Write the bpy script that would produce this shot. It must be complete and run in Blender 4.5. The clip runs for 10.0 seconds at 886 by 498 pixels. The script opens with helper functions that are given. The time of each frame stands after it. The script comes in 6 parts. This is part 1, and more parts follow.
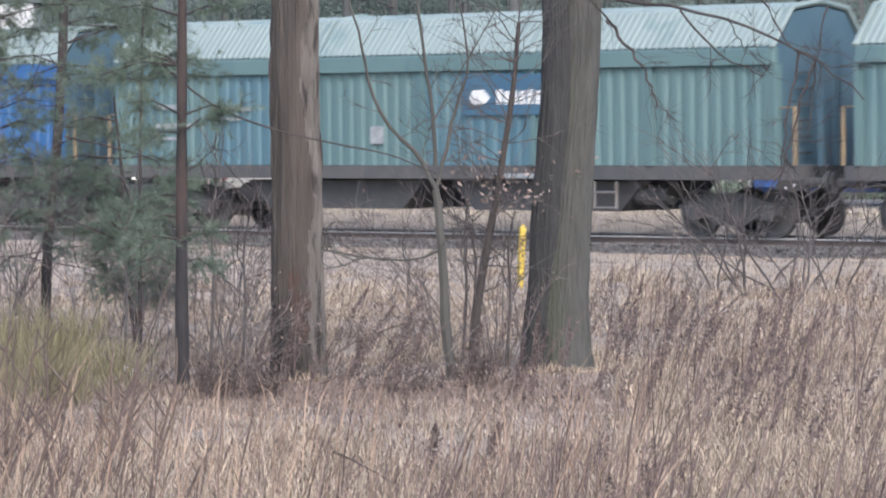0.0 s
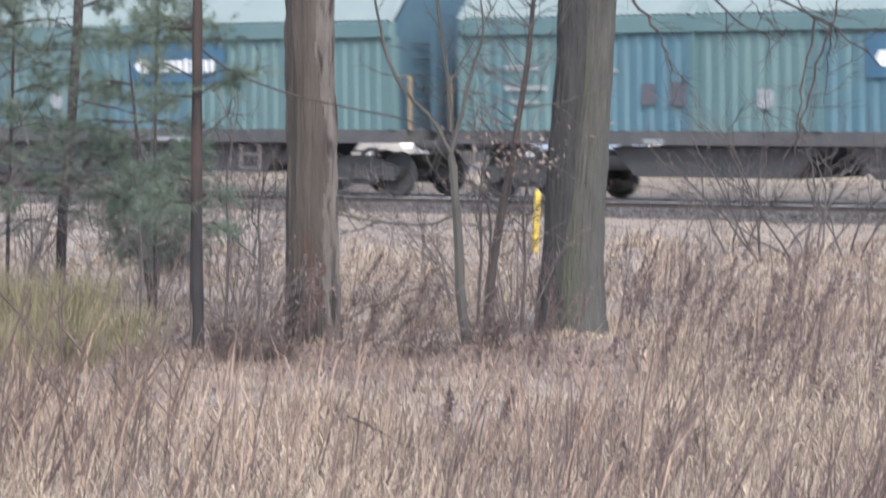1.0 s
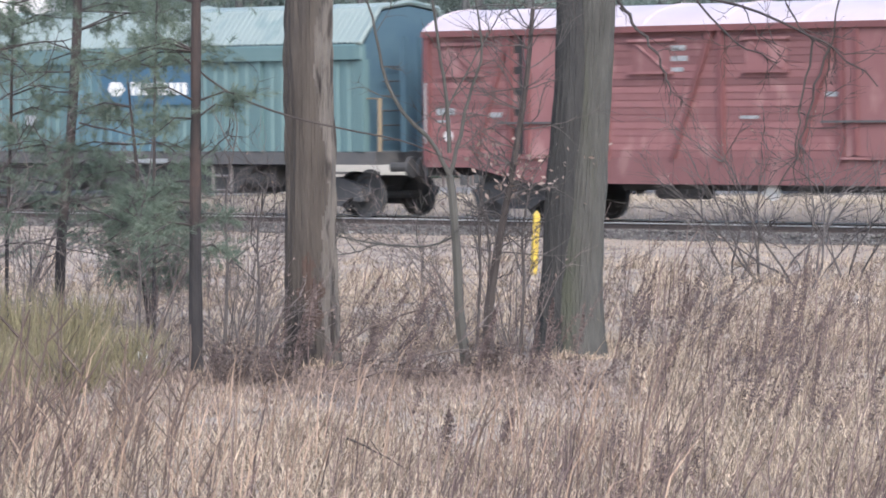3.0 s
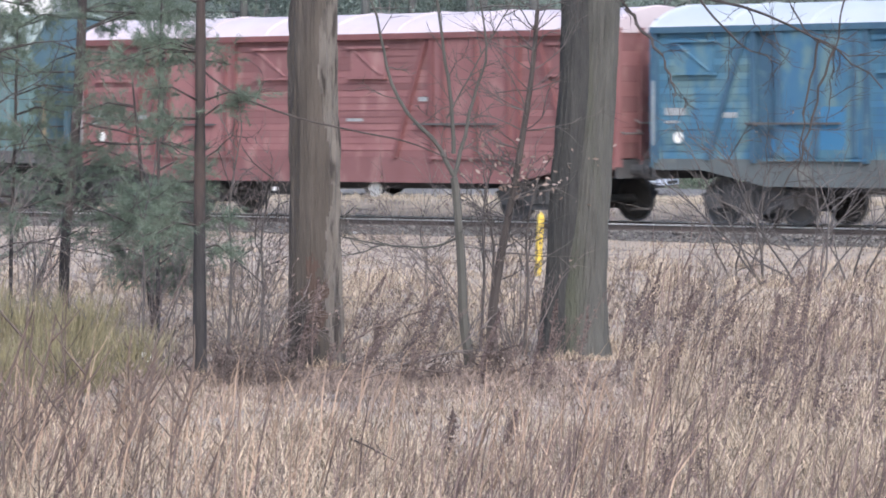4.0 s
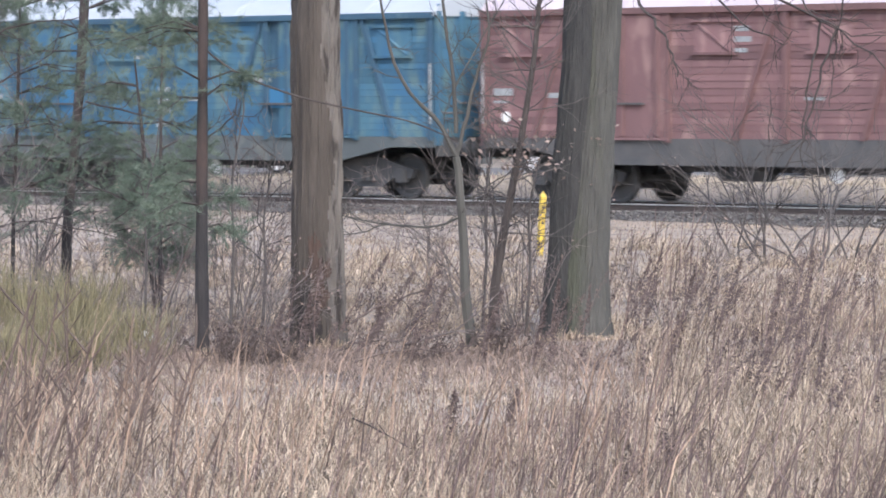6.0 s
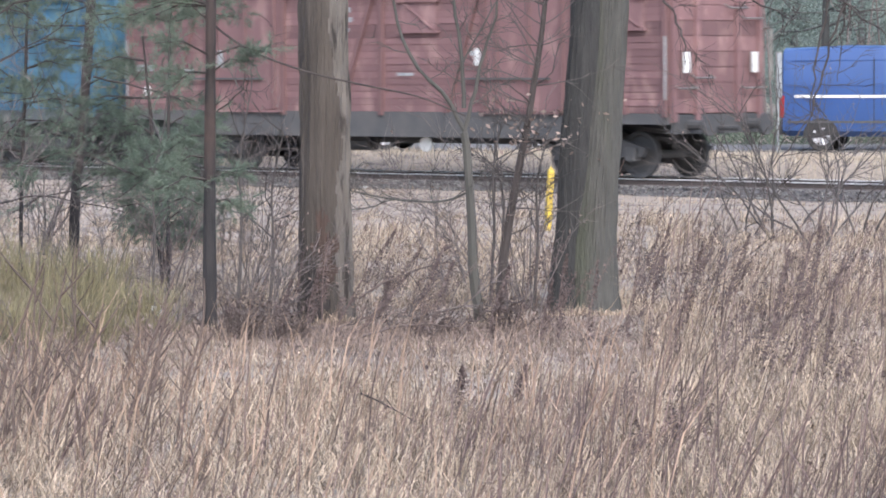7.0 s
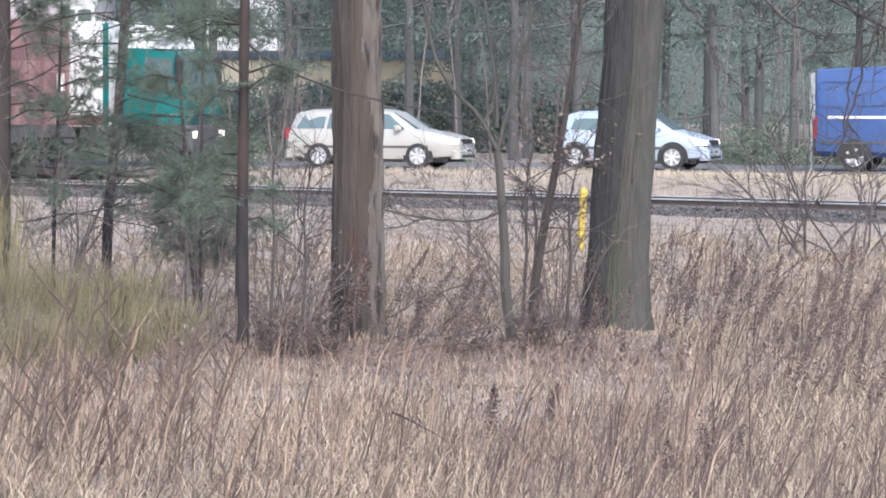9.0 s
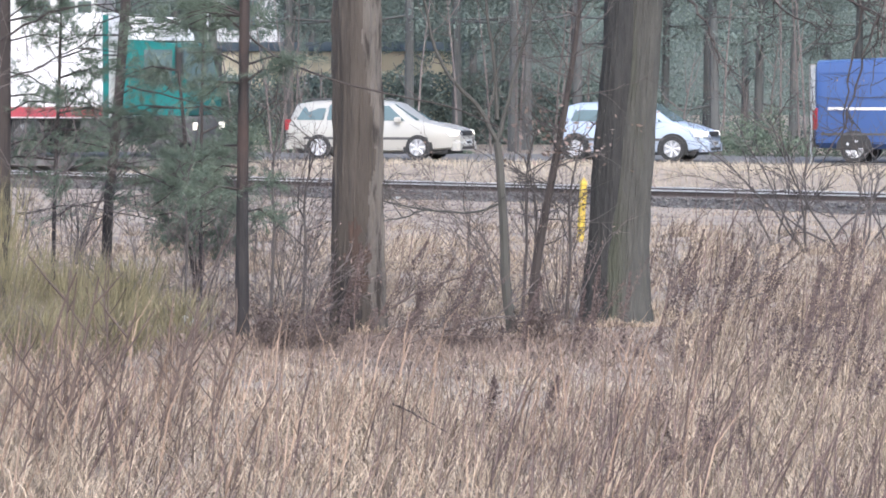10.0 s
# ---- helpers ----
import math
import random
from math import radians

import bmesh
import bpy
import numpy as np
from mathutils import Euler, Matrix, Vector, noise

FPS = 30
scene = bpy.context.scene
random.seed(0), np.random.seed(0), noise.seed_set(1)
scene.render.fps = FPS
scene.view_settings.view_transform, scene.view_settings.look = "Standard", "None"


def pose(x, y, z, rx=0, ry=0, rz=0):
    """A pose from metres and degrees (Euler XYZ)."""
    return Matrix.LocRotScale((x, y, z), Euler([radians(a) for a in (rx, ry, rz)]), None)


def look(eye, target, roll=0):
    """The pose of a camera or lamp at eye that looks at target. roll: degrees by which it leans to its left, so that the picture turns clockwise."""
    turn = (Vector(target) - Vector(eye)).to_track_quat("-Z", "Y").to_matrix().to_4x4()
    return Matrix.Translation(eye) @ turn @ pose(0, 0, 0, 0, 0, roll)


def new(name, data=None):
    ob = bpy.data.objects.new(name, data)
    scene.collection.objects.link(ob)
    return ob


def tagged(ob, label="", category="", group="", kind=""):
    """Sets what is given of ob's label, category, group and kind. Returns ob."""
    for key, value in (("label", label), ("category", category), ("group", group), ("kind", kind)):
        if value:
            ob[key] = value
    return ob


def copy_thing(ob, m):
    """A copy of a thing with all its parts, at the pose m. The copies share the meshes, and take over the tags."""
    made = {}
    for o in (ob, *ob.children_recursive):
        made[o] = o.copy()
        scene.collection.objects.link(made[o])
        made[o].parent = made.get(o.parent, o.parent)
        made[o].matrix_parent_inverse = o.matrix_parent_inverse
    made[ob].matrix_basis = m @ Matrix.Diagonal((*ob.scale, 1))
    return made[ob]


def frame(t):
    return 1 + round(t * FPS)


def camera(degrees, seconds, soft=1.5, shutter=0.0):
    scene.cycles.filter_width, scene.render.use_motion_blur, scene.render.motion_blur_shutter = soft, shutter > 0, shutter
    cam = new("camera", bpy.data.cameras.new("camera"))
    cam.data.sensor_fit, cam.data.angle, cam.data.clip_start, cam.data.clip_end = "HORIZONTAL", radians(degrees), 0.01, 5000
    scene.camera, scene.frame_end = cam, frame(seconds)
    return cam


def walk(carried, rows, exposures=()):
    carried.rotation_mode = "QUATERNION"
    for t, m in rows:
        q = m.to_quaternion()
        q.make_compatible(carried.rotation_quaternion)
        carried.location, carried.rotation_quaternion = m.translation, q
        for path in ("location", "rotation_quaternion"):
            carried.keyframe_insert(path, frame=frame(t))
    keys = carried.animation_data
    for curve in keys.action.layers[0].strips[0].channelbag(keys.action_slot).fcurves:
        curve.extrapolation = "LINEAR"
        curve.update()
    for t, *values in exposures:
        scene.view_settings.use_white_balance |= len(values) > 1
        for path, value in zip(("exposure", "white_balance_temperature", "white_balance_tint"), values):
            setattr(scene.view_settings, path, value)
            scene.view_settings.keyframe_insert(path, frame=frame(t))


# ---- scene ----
# ---- camera: a hand-held telephoto view, turning in one spot ----
EYE = Vector((0.0, 0.0, 2.6))
CLIP = 10.0
cam = camera(12.782, CLIP, soft=1.8, shutter=0.3)
# seconds, degrees turned to the left, degrees of tilt, roll
TURNS = [
    (0, -0.8783, -1.8876, -0.536),
    (0.1, -0.8103, -1.6846, -0.560),
    (0.2, -0.7694, -1.6355, -0.600),
    (0.3, -0.7448, -1.6028, -0.620),
    (0.4, -0.6794, -1.5782, -0.660),
    (0.5, -0.6212, -1.5807, -0.690),
    (0.6, -0.5484, -1.5701, -0.670),
    (0.7, -0.4993, -1.6110, -0.620),
    (0.8, -0.4666, -1.6274, -0.550),
    (0.9, -0.4911, -1.7992, -0.450),
    (1, -0.6597, -2.3951, -0.365),
    (1.1, -0.7039, -2.5441, -0.370),
    (1.2, -0.7285, -2.5605, -0.380),
    (1.3, -0.7448, -2.5932, -0.390),
    (1.5, -0.7997, -2.5367, -0.409),
    (2, -0.7710, -2.4721, -0.606),
    (2.5, -0.7416, -2.3616, -0.582),
    (2.7, -0.7203, -2.1512, -0.550),
    (3.8, -0.5893, -2.0366, -0.380),
    (4, -0.6180, -2.0685, -0.344),
    (4.5, -0.6949, -2.1316, -0.268),
    (5, -0.7391, -2.1741, -0.229),
    (5.5, -0.6974, -2.1152, -0.259),
    (5.7, -0.6548, -2.2249, -0.260),
    (6.8, -0.4747, -2.6096, -0.250),
    (7, -0.4690, -2.7258, -0.243),
    (7.2, -0.3601, -2.5768, -0.170),
    (7.5, -0.2726, -2.4876, -0.086),
    (8, -0.1261, -2.3665, -0.052),
    (8.5, -0.0745, -2.3534, -0.049),
    (9, 0.0000, -2.4459, 0.000),
    (9.5, 0.0065, -2.4909, -0.144),
    (10, 0.0008, -2.5686, -0.016),
]


def aim(left, tilt, roll):
    a, p = radians(left), radians(tilt)
    way = Vector((-math.sin(a) * math.cos(p), math.cos(a) * math.cos(p), math.sin(p)))
    return look(EYE, EYE + way * 50.0, roll)


EXPOSURES = [(0.0, 0.46, 5740, 10), (0.6, 0.54, 5740, 10), (10.0, 0.56, 5740, 10)]
walk(cam, [(t, aim(a, p, r)) for t, a, p, r in TURNS], EXPOSURES)

# ---- light: hazy, mostly overcast spring day ----
SUN_TURN, SUN_HEIGHT = 168.0, 42.0     # degrees clockwise from +y, degrees above the horizon
world = bpy.data.worlds.new("hazy_sky")
scene.world = world
world.use_nodes = True
wn = world.node_tree
sky = wn.nodes.new("ShaderNodeTexSky")
sky.sky_type, sky.sun_disc = "NISHITA", False
sky.sun_elevation, sky.sun_rotation = radians(SUN_HEIGHT), radians(SUN_TURN)
sky.air_density, sky.dust_density, sky.ozone_density = 1.0, 4.0, 1.0
wn.links.new(sky.outputs[0], wn.nodes["Background"].inputs[0])
wn.nodes["Background"].inputs[1].default_value = 0.225
sun = new("sun", bpy.data.lights.new("sun", "SUN"))
sun.data.energy, sun.data.angle, sun.data.color = 1.3, radians(16), (1.0, 0.95, 0.88)
a, e = radians(SUN_TURN), radians(SUN_HEIGHT)
sun.matrix_world = look(Vector((math.sin(a) * math.cos(e), math.cos(a) * math.cos(e), math.sin(e))) * 50, (0, 0, 0))


# ---- materials ----
def material(name, color, color2=None, scale=3.0, rough=0.8, metal=0.0, bump=0.15, grain=40.0,
             spots=None, spot_scale=1.2, spot_edge=0.58, spread=0.0, island=False, stretch=(1, 1, 1), transmit=0.0):
    """Two-scale noise between two colours, optional stains, per-object or per-piece spread, and fine relief."""
    m = bpy.data.materials.new(name)
    m.use_nodes = True
    nt = m.node_tree
    n, l = nt.nodes, nt.links
    b = n["Principled BSDF"]
    b.inputs["Roughness"].default_value, b.inputs["Metallic"].default_value = rough, metal
    color2 = color2 or tuple(c * 0.7 for c in color)
    tc, mp = n.new("ShaderNodeTexCoord"), n.new("ShaderNodeMapping")
    mp.inputs["Scale"].default_value = stretch
    l.new(tc.outputs["Object"], mp.inputs[0])

    def noise_at(s, detail=4.0):
        t = n.new("ShaderNodeTexNoise")
        t.inputs["Scale"].default_value, t.inputs["Detail"].default_value = s, detail
        l.new(mp.outputs[0], t.inputs["Vector"])
        return t.outputs[0]

    def mix(fac, c1, c2):
        x = n.new("ShaderNodeMix")
        x.data_type = "RGBA"
        for sock, v in ((x.inputs[0], fac), (x.inputs[6], c1), (x.inputs[7], c2)):
            if isinstance(v, (tuple, float, int)):
                sock.default_value = v if not isinstance(v, tuple) else (*v, 1)
            else:
                l.new(v, sock)
        return x.outputs[2]

    def ramp(src, lo, hi):
        r = n.new("ShaderNodeMapRange")
        r.inputs["From Min"].default_value, r.inputs["From Max"].default_value = lo, hi
        l.new(src, r.inputs[0])
        return r.outputs[0]

    c = mix(ramp(noise_at(scale), 0.3, 0.7), color, color2)
    fine = noise_at(grain, 3.0)
    c = mix(ramp(fine, 0.25, 0.75), c, mix(0.35, c, color2))
    if spots:
        c = mix(ramp(noise_at(spot_scale, 6.0), spot_edge, spot_edge + 0.12), c, spots)
    if spread:
        if island:
            rnd = n.new("ShaderNodeNewGeometry").outputs["Random Per Island"]
        else:
            rnd = n.new("ShaderNodeObjectInfo").outputs["Random"]
        hsv = n.new("ShaderNodeHueSaturation")
        l.new(c, hsv.inputs["Color"])
        r = n.new("ShaderNodeMapRange")
        r.inputs["To Min"].default_value, r.inputs["To Max"].default_value = 1 - spread, 1 + spread
        l.new(rnd, r.inputs[0])
        l.new(r.outputs[0], hsv.inputs["Value"])
        c = hsv.outputs[0]
    l.new(c, b.inputs["Base Color"])
    if bump:
        bp = n.new("ShaderNodeBump")
        bp.inputs["Strength"].default_value, bp.inputs["Distance"].default_value = bump, 0.02
        l.new(fine, bp.inputs["Height"])
        l.new(bp.outputs[0], b.inputs["Normal"])
    return m


def glass(name, color=(0.10, 0.145, 0.15)):
    m = bpy.data.materials.new(name)
    m.use_nodes = True
    b = m.node_tree.nodes["Principled BSDF"]
    b.inputs["Base Color"].default_value = (*color, 1)
    b.inputs["Roughness"].default_value = 0.06
    b.inputs["Specular IOR Level"].default_value = 0.8
    return m


# Wagon paints are greyed and lifted: distance haze is put into these colours.
HOPPER_GREEN = material("hazy_green_paint", (0.088, 0.152, 0.160), (0.120, 0.188, 0.186), 0.8, 0.6, spots=(0.068, 0.130, 0.151), spot_scale=0.7, stretch=(1, 1, 0.3), bump=0.08)
HOPPER_BLUE = material("hazy_blue_paint", (0.064, 0.135, 0.180), (0.092, 0.165, 0.192), 0.9, 0.6, spots=(0.110, 0.185, 0.192), spot_scale=0.9, stretch=(1, 1, 0.3), bump=0.08)
# Dark blue for sheets; on end walls it holds their shade.
HOPPER_DARK = material("dark_blue_paint_and_end_shade", (0.046, 0.088, 0.122), (0.068, 0.118, 0.146), 1.5, 0.6, bump=0.08)
SIGN_BLUE = material("board_blue_paint", (0.040, 0.098, 0.165), (0.058, 0.125, 0.185), 1.2, 0.6, bump=0.05)
HOPPER_SATURATED = material("strong_blue_paint", (0.030, 0.090, 0.247), (0.045, 0.135, 0.285), 1.5, 0.55, bump=0.08)
HOPPER_ROOF = material("chalky_green_roof", (0.230, 0.277, 0.259), (0.194, 0.241, 0.230), 1.0, 0.5, spots=(0.144, 0.198, 0.194), bump=0.08)
BOX_RED = material("red_oxide_paint", (0.216, 0.105, 0.104), (0.178, 0.080, 0.080), 1.5, 0.75, spots=(0.262, 0.146, 0.140), spot_scale=2.6, spot_edge=0.55, stretch=(1, 1, 0.5), spread=0.22)
BOX_BROWN = material("old_oxide_paint", (0.194, 0.110, 0.110), (0.150, 0.086, 0.088), 1.5, 0.8, spots=(0.249, 0.155, 0.146), spot_scale=2.6, spot_edge=0.54, stretch=(1, 1, 0.5), spread=0.22)
BOX_BLUE = material("weathered_blue_paint", (0.032, 0.108, 0.215), (0.064, 0.142, 0.190), 1.4, 0.75, spots=(0.102, 0.172, 0.190), spot_scale=2.6, spot_edge=0.50, stretch=(1, 1, 0.6), spread=0.16)
# Body paints darkened: shade along posts and braces is put into the colour.
FRAME_RED = material("shaded_red_frame_paint", (0.172, 0.066, 0.066), (0.125, 0.051, 0.051), 2.0, 0.75)
FRAME_BLUE = material("shaded_blue_frame_paint", (0.030, 0.070, 0.118), (0.046, 0.098, 0.145), 2.0, 0.7, spots=(0.075, 0.13, 0.165), spot_scale=3.0)
FRAME_BROWN = material("shaded_brown_frame_paint", (0.165, 0.092, 0.09), (0.125, 0.072, 0.072), 2.0, 0.8)
BOX_BLUE_NEW = material("fresh_blue_paint", (0.030, 0.125, 0.25), (0.045, 0.15, 0.265), 1.5, 0.6, spread=0.08)
# Roof sheets: the sky's sheen is put into these pale base colours.
ROOF_PALE = material("galvanised_roof", (0.43, 0.455, 0.475), (0.37, 0.395, 0.42), 1.2, 0.45, bump=0.04)
ROOF_PINK = material("pinkish_sky_sheen_roof", (0.522, 0.459, 0.468), (0.450, 0.378, 0.396), 1.2, 0.45, bump=0.04)
# Grime tone, with its blacks lifted to hold the distance haze.
UNDER = material("grimy_underframe", (0.042, 0.045, 0.050), (0.072, 0.070, 0.070), 3.0, 0.85)
SILL = material("dusty_dark_sill", (0.062, 0.065, 0.070), (0.098, 0.094, 0.092), 2.0, 0.85)
STEEL = material("worn_steel", (0.30, 0.29, 0.28), (0.20, 0.17, 0.15), 6.0, 0.45, metal=0.6)
RAIL_SIDE = material("rusty_rail", (0.055, 0.045, 0.042), (0.085, 0.066, 0.058), 5.0, 0.8)
RAIL_TOP = material("polished_rail_head", (0.62, 0.61, 0.60), (0.50, 0.48, 0.46), 5.0, 0.45, metal=0.35, bump=0.02)
SLEEPER = material("weathered_sleeper", (0.07, 0.063, 0.06), (0.11, 0.10, 0.09), 4.0, 0.95, spread=0.2)
BALLAST = material("grey_ballast", (0.075, 0.071, 0.071), (0.13, 0.12, 0.115), 9.0, 0.95, bump=0.6, grain=25)
SILL_GREY = material("dusty_grey_sill", (0.104, 0.120, 0.124), (0.076, 0.088, 0.092), 1.2, 0.85, spots=(0.152, 0.152, 0.140), spot_scale=1.5)
STENCIL = material("faded_stencil_paint", (0.36, 0.37, 0.37), (0.20, 0.22, 0.23), 12.0, 0.8, bump=0.04)
WHITE = material("chalky_white_paint", (0.75, 0.75, 0.73), (0.60, 0.60, 0.58), 8.0, 0.7, bump=0.04)
YELLOW = material("dusty_yellow_paint", (0.27, 0.20, 0.115), (0.20, 0.155, 0.10), 6.0, 0.7, bump=0.04)
ORANGE = material("faded_orange_paint", (0.10, 0.092, 0.105), (0.08, 0.085, 0.10), 6.0, 0.7, bump=0.04)
POST_YELLOW = material("bright_yellow_plastic", (0.62, 0.44, 0.05), (0.50, 0.36, 0.06), 5.0, 0.5, bump=0.02)
BLACK = material("black_paint", (0.02, 0.02, 0.02), (0.03, 0.03, 0.03), 5.0, 0.6, bump=0.02)
RUBBER = material("tyre_rubber", (0.02, 0.02, 0.021), (0.04, 0.04, 0.04), 20.0, 0.85)
ALLOY = material("bright_wheel_metal", (0.68, 0.68, 0.70), (0.58, 0.58, 0.60), 6.0, 0.6, metal=0.3, bump=0.02)
CAR_SILVER = material("pale_beige_car_paint", (0.44, 0.425, 0.385), (0.40, 0.385, 0.35), 1.0, 0.28, metal=0.1, bump=0.0)
CAR_SKY = material("pale_blue_car_paint", (0.42, 0.48, 0.58), (0.37, 0.43, 0.53), 1.0, 0.28, metal=0.1, bump=0.0)
VAN_BLUE = material("royal_blue_van_paint", (0.040, 0.085, 0.235), (0.034, 0.072, 0.20), 1.0, 0.3, bump=0.0)
CAB_TEAL = material("teal_cab_paint", (0.010, 0.155, 0.145), (0.010, 0.13, 0.125), 1.0, 0.3, bump=0.0)
TARP = material("white_trailer_skin", (0.80, 0.80, 0.80), (0.72, 0.72, 0.72), 0.8, 0.5, bump=0.03)
TRIM_RED = material("red_trailer_stripe", (0.40, 0.06, 0.08), (0.34, 0.055, 0.07), 2.0, 0.5, bump=0.02)
GLASS = glass("car_glass")
LAMP_LIT = bpy.data.materials.new("lit_headlamp")
LAMP_LIT.use_nodes = True
lit = LAMP_LIT.node_tree.nodes["Principled BSDF"]
lit.inputs["Base Color"].default_value = (0.8, 0.78, 0.7, 1)
lit.inputs["Emission Color"].default_value, lit.inputs["Emission Strength"].default_value = (1.0, 0.86, 0.66, 1), 1.0
LAMP_RED = material("red_tail_lamp", (0.30, 0.04, 0.045), (0.24, 0.03, 0.035), 10.0, 0.25, bump=0.0)
WALL_YELLOW = material("pale_yellow_render", (0.84, 0.76, 0.57), (0.80, 0.71, 0.53), 0.6, 0.9)
WALL_WHITE = material("white_house_render", (0.70, 0.70, 0.70), (0.62, 0.62, 0.62), 0.6, 0.9)
ROOF_TILE = material("grey_roofing", (0.085, 0.10, 0.092), (0.065, 0.078, 0.07), 2.0, 0.85)
OAK_BARK = material("ridged_grey_brown_bark", (0.098, 0.086, 0.075), (0.150, 0.133, 0.118), 11.0, 0.95, bump=1.0, grain=55, spots=(0.040, 0.034, 0.031), spot_scale=12.0, spot_edge=0.50, stretch=(1, 1, 0.22))
OAK_WOOD = material("stripped_brown_wood", (0.044, 0.036, 0.030), (0.080, 0.067, 0.056), 10.0, 0.9, bump=0.8, grain=60, spots=(0.052, 0.044, 0.039), spot_scale=9.0, spot_edge=0.52, stretch=(1, 1, 0.14))
OAK_DARK = material("dark_edge_bark", (0.045, 0.038, 0.034), (0.075, 0.064, 0.057), 11.0, 0.95, bump=0.9, grain=55, stretch=(1, 1, 0.3))
OAK_ROT = material("reddish_rotten_wood", (0.078, 0.049, 0.038), (0.052, 0.037, 0.031), 9.0, 0.95, bump=0.9, grain=45, stretch=(1, 1, 0.25))
OAK_HOLLOW = material("black_hollow_patch", (0.024, 0.021, 0.021), (0.045, 0.038, 0.035), 9.0, 0.95, bump=0.9, grain=45, stretch=(1, 1, 0.3))
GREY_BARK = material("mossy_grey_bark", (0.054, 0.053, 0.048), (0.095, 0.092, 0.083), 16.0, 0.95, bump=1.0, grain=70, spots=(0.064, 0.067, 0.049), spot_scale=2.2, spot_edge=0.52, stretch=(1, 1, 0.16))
SECOND_BARK = material("dark_grey_bark", (0.026, 0.026, 0.027), (0.048, 0.047, 0.045), 15.0, 0.95, bump=1.0, grain=60, stretch=(1, 1, 0.2))
CHAR_BARK = material("blackened_pine_bark", (0.017, 0.016, 0.018), (0.038, 0.034, 0.034), 8.0, 0.95, bump=0.8, grain=40, stretch=(1, 1, 0.3))
PINE_BARK = material("reddish_pine_bark", (0.066, 0.042, 0.035), (0.042, 0.033, 0.031), 5.0, 0.95, bump=0.8, grain=40, spots=(0.025, 0.022, 0.022), spot_scale=3.5, spot_edge=0.50, stretch=(1, 1, 0.3))
DARK_BARK = material("dark_thin_bark", (0.036, 0.030, 0.029), (0.061, 0.050, 0.046), 6.0, 0.95, bump=0.4, stretch=(1, 1, 0.3))
TWIG = material("grey_brown_twig", (0.098, 0.082, 0.077), (0.178, 0.150, 0.139), 6.0, 0.95, bump=0.2, spread=0.35, island=True)
FAR_BARK = material("far_grey_trunk", (0.066, 0.070, 0.070), (0.105, 0.106, 0.102), 2.0, 0.95, spread=0.3)
NEEDLE = material("pine_needles", (0.085, 0.116, 0.086), (0.132, 0.163, 0.122), 3.0, 0.8, bump=0.0, spread=0.4, island=True)
FAR_LEAF = material("far_evergreen_foliage", (0.078, 0.108, 0.100), (0.172, 0.212, 0.182), 0.55, 0.9, bump=0.0, spread=0.12, island=True)
BROOM = material("yellow_green_shoots", (0.200, 0.175, 0.092), (0.160, 0.142, 0.086), 3.0, 0.8, bump=0.0, spread=0.35, island=True)
DRY_GRASS = material("dry_straw_grass", (0.155, 0.120, 0.090), (0.395, 0.320, 0.240), 2.1, 0.9, bump=0.0, spread=0.68, island=True)
STALK = material("dead_brown_stalk", (0.086, 0.060, 0.056), (0.200, 0.146, 0.130), 2.0, 0.9, bump=0.0, spread=0.45, island=True)
DEAD_LEAF = material("dead_rusty_leaf", (0.187, 0.132, 0.113), (0.245, 0.196, 0.167), 3.0, 0.9, bump=0.0, spread=0.35, island=True)
EARTH = material("straw_covered_earth", (0.24, 0.197, 0.158), (0.345, 0.288, 0.230), 0.9, 0.95, bump=0.5, grain=14, spots=(0.150, 0.123, 0.104), spot_scale=0.9, spot_edge=0.52)
ASPHALT = material("worn_asphalt", (0.125, 0.12, 0.115), (0.165, 0.158, 0.15), 1.2, 0.9, bump=0.3, grain=60)


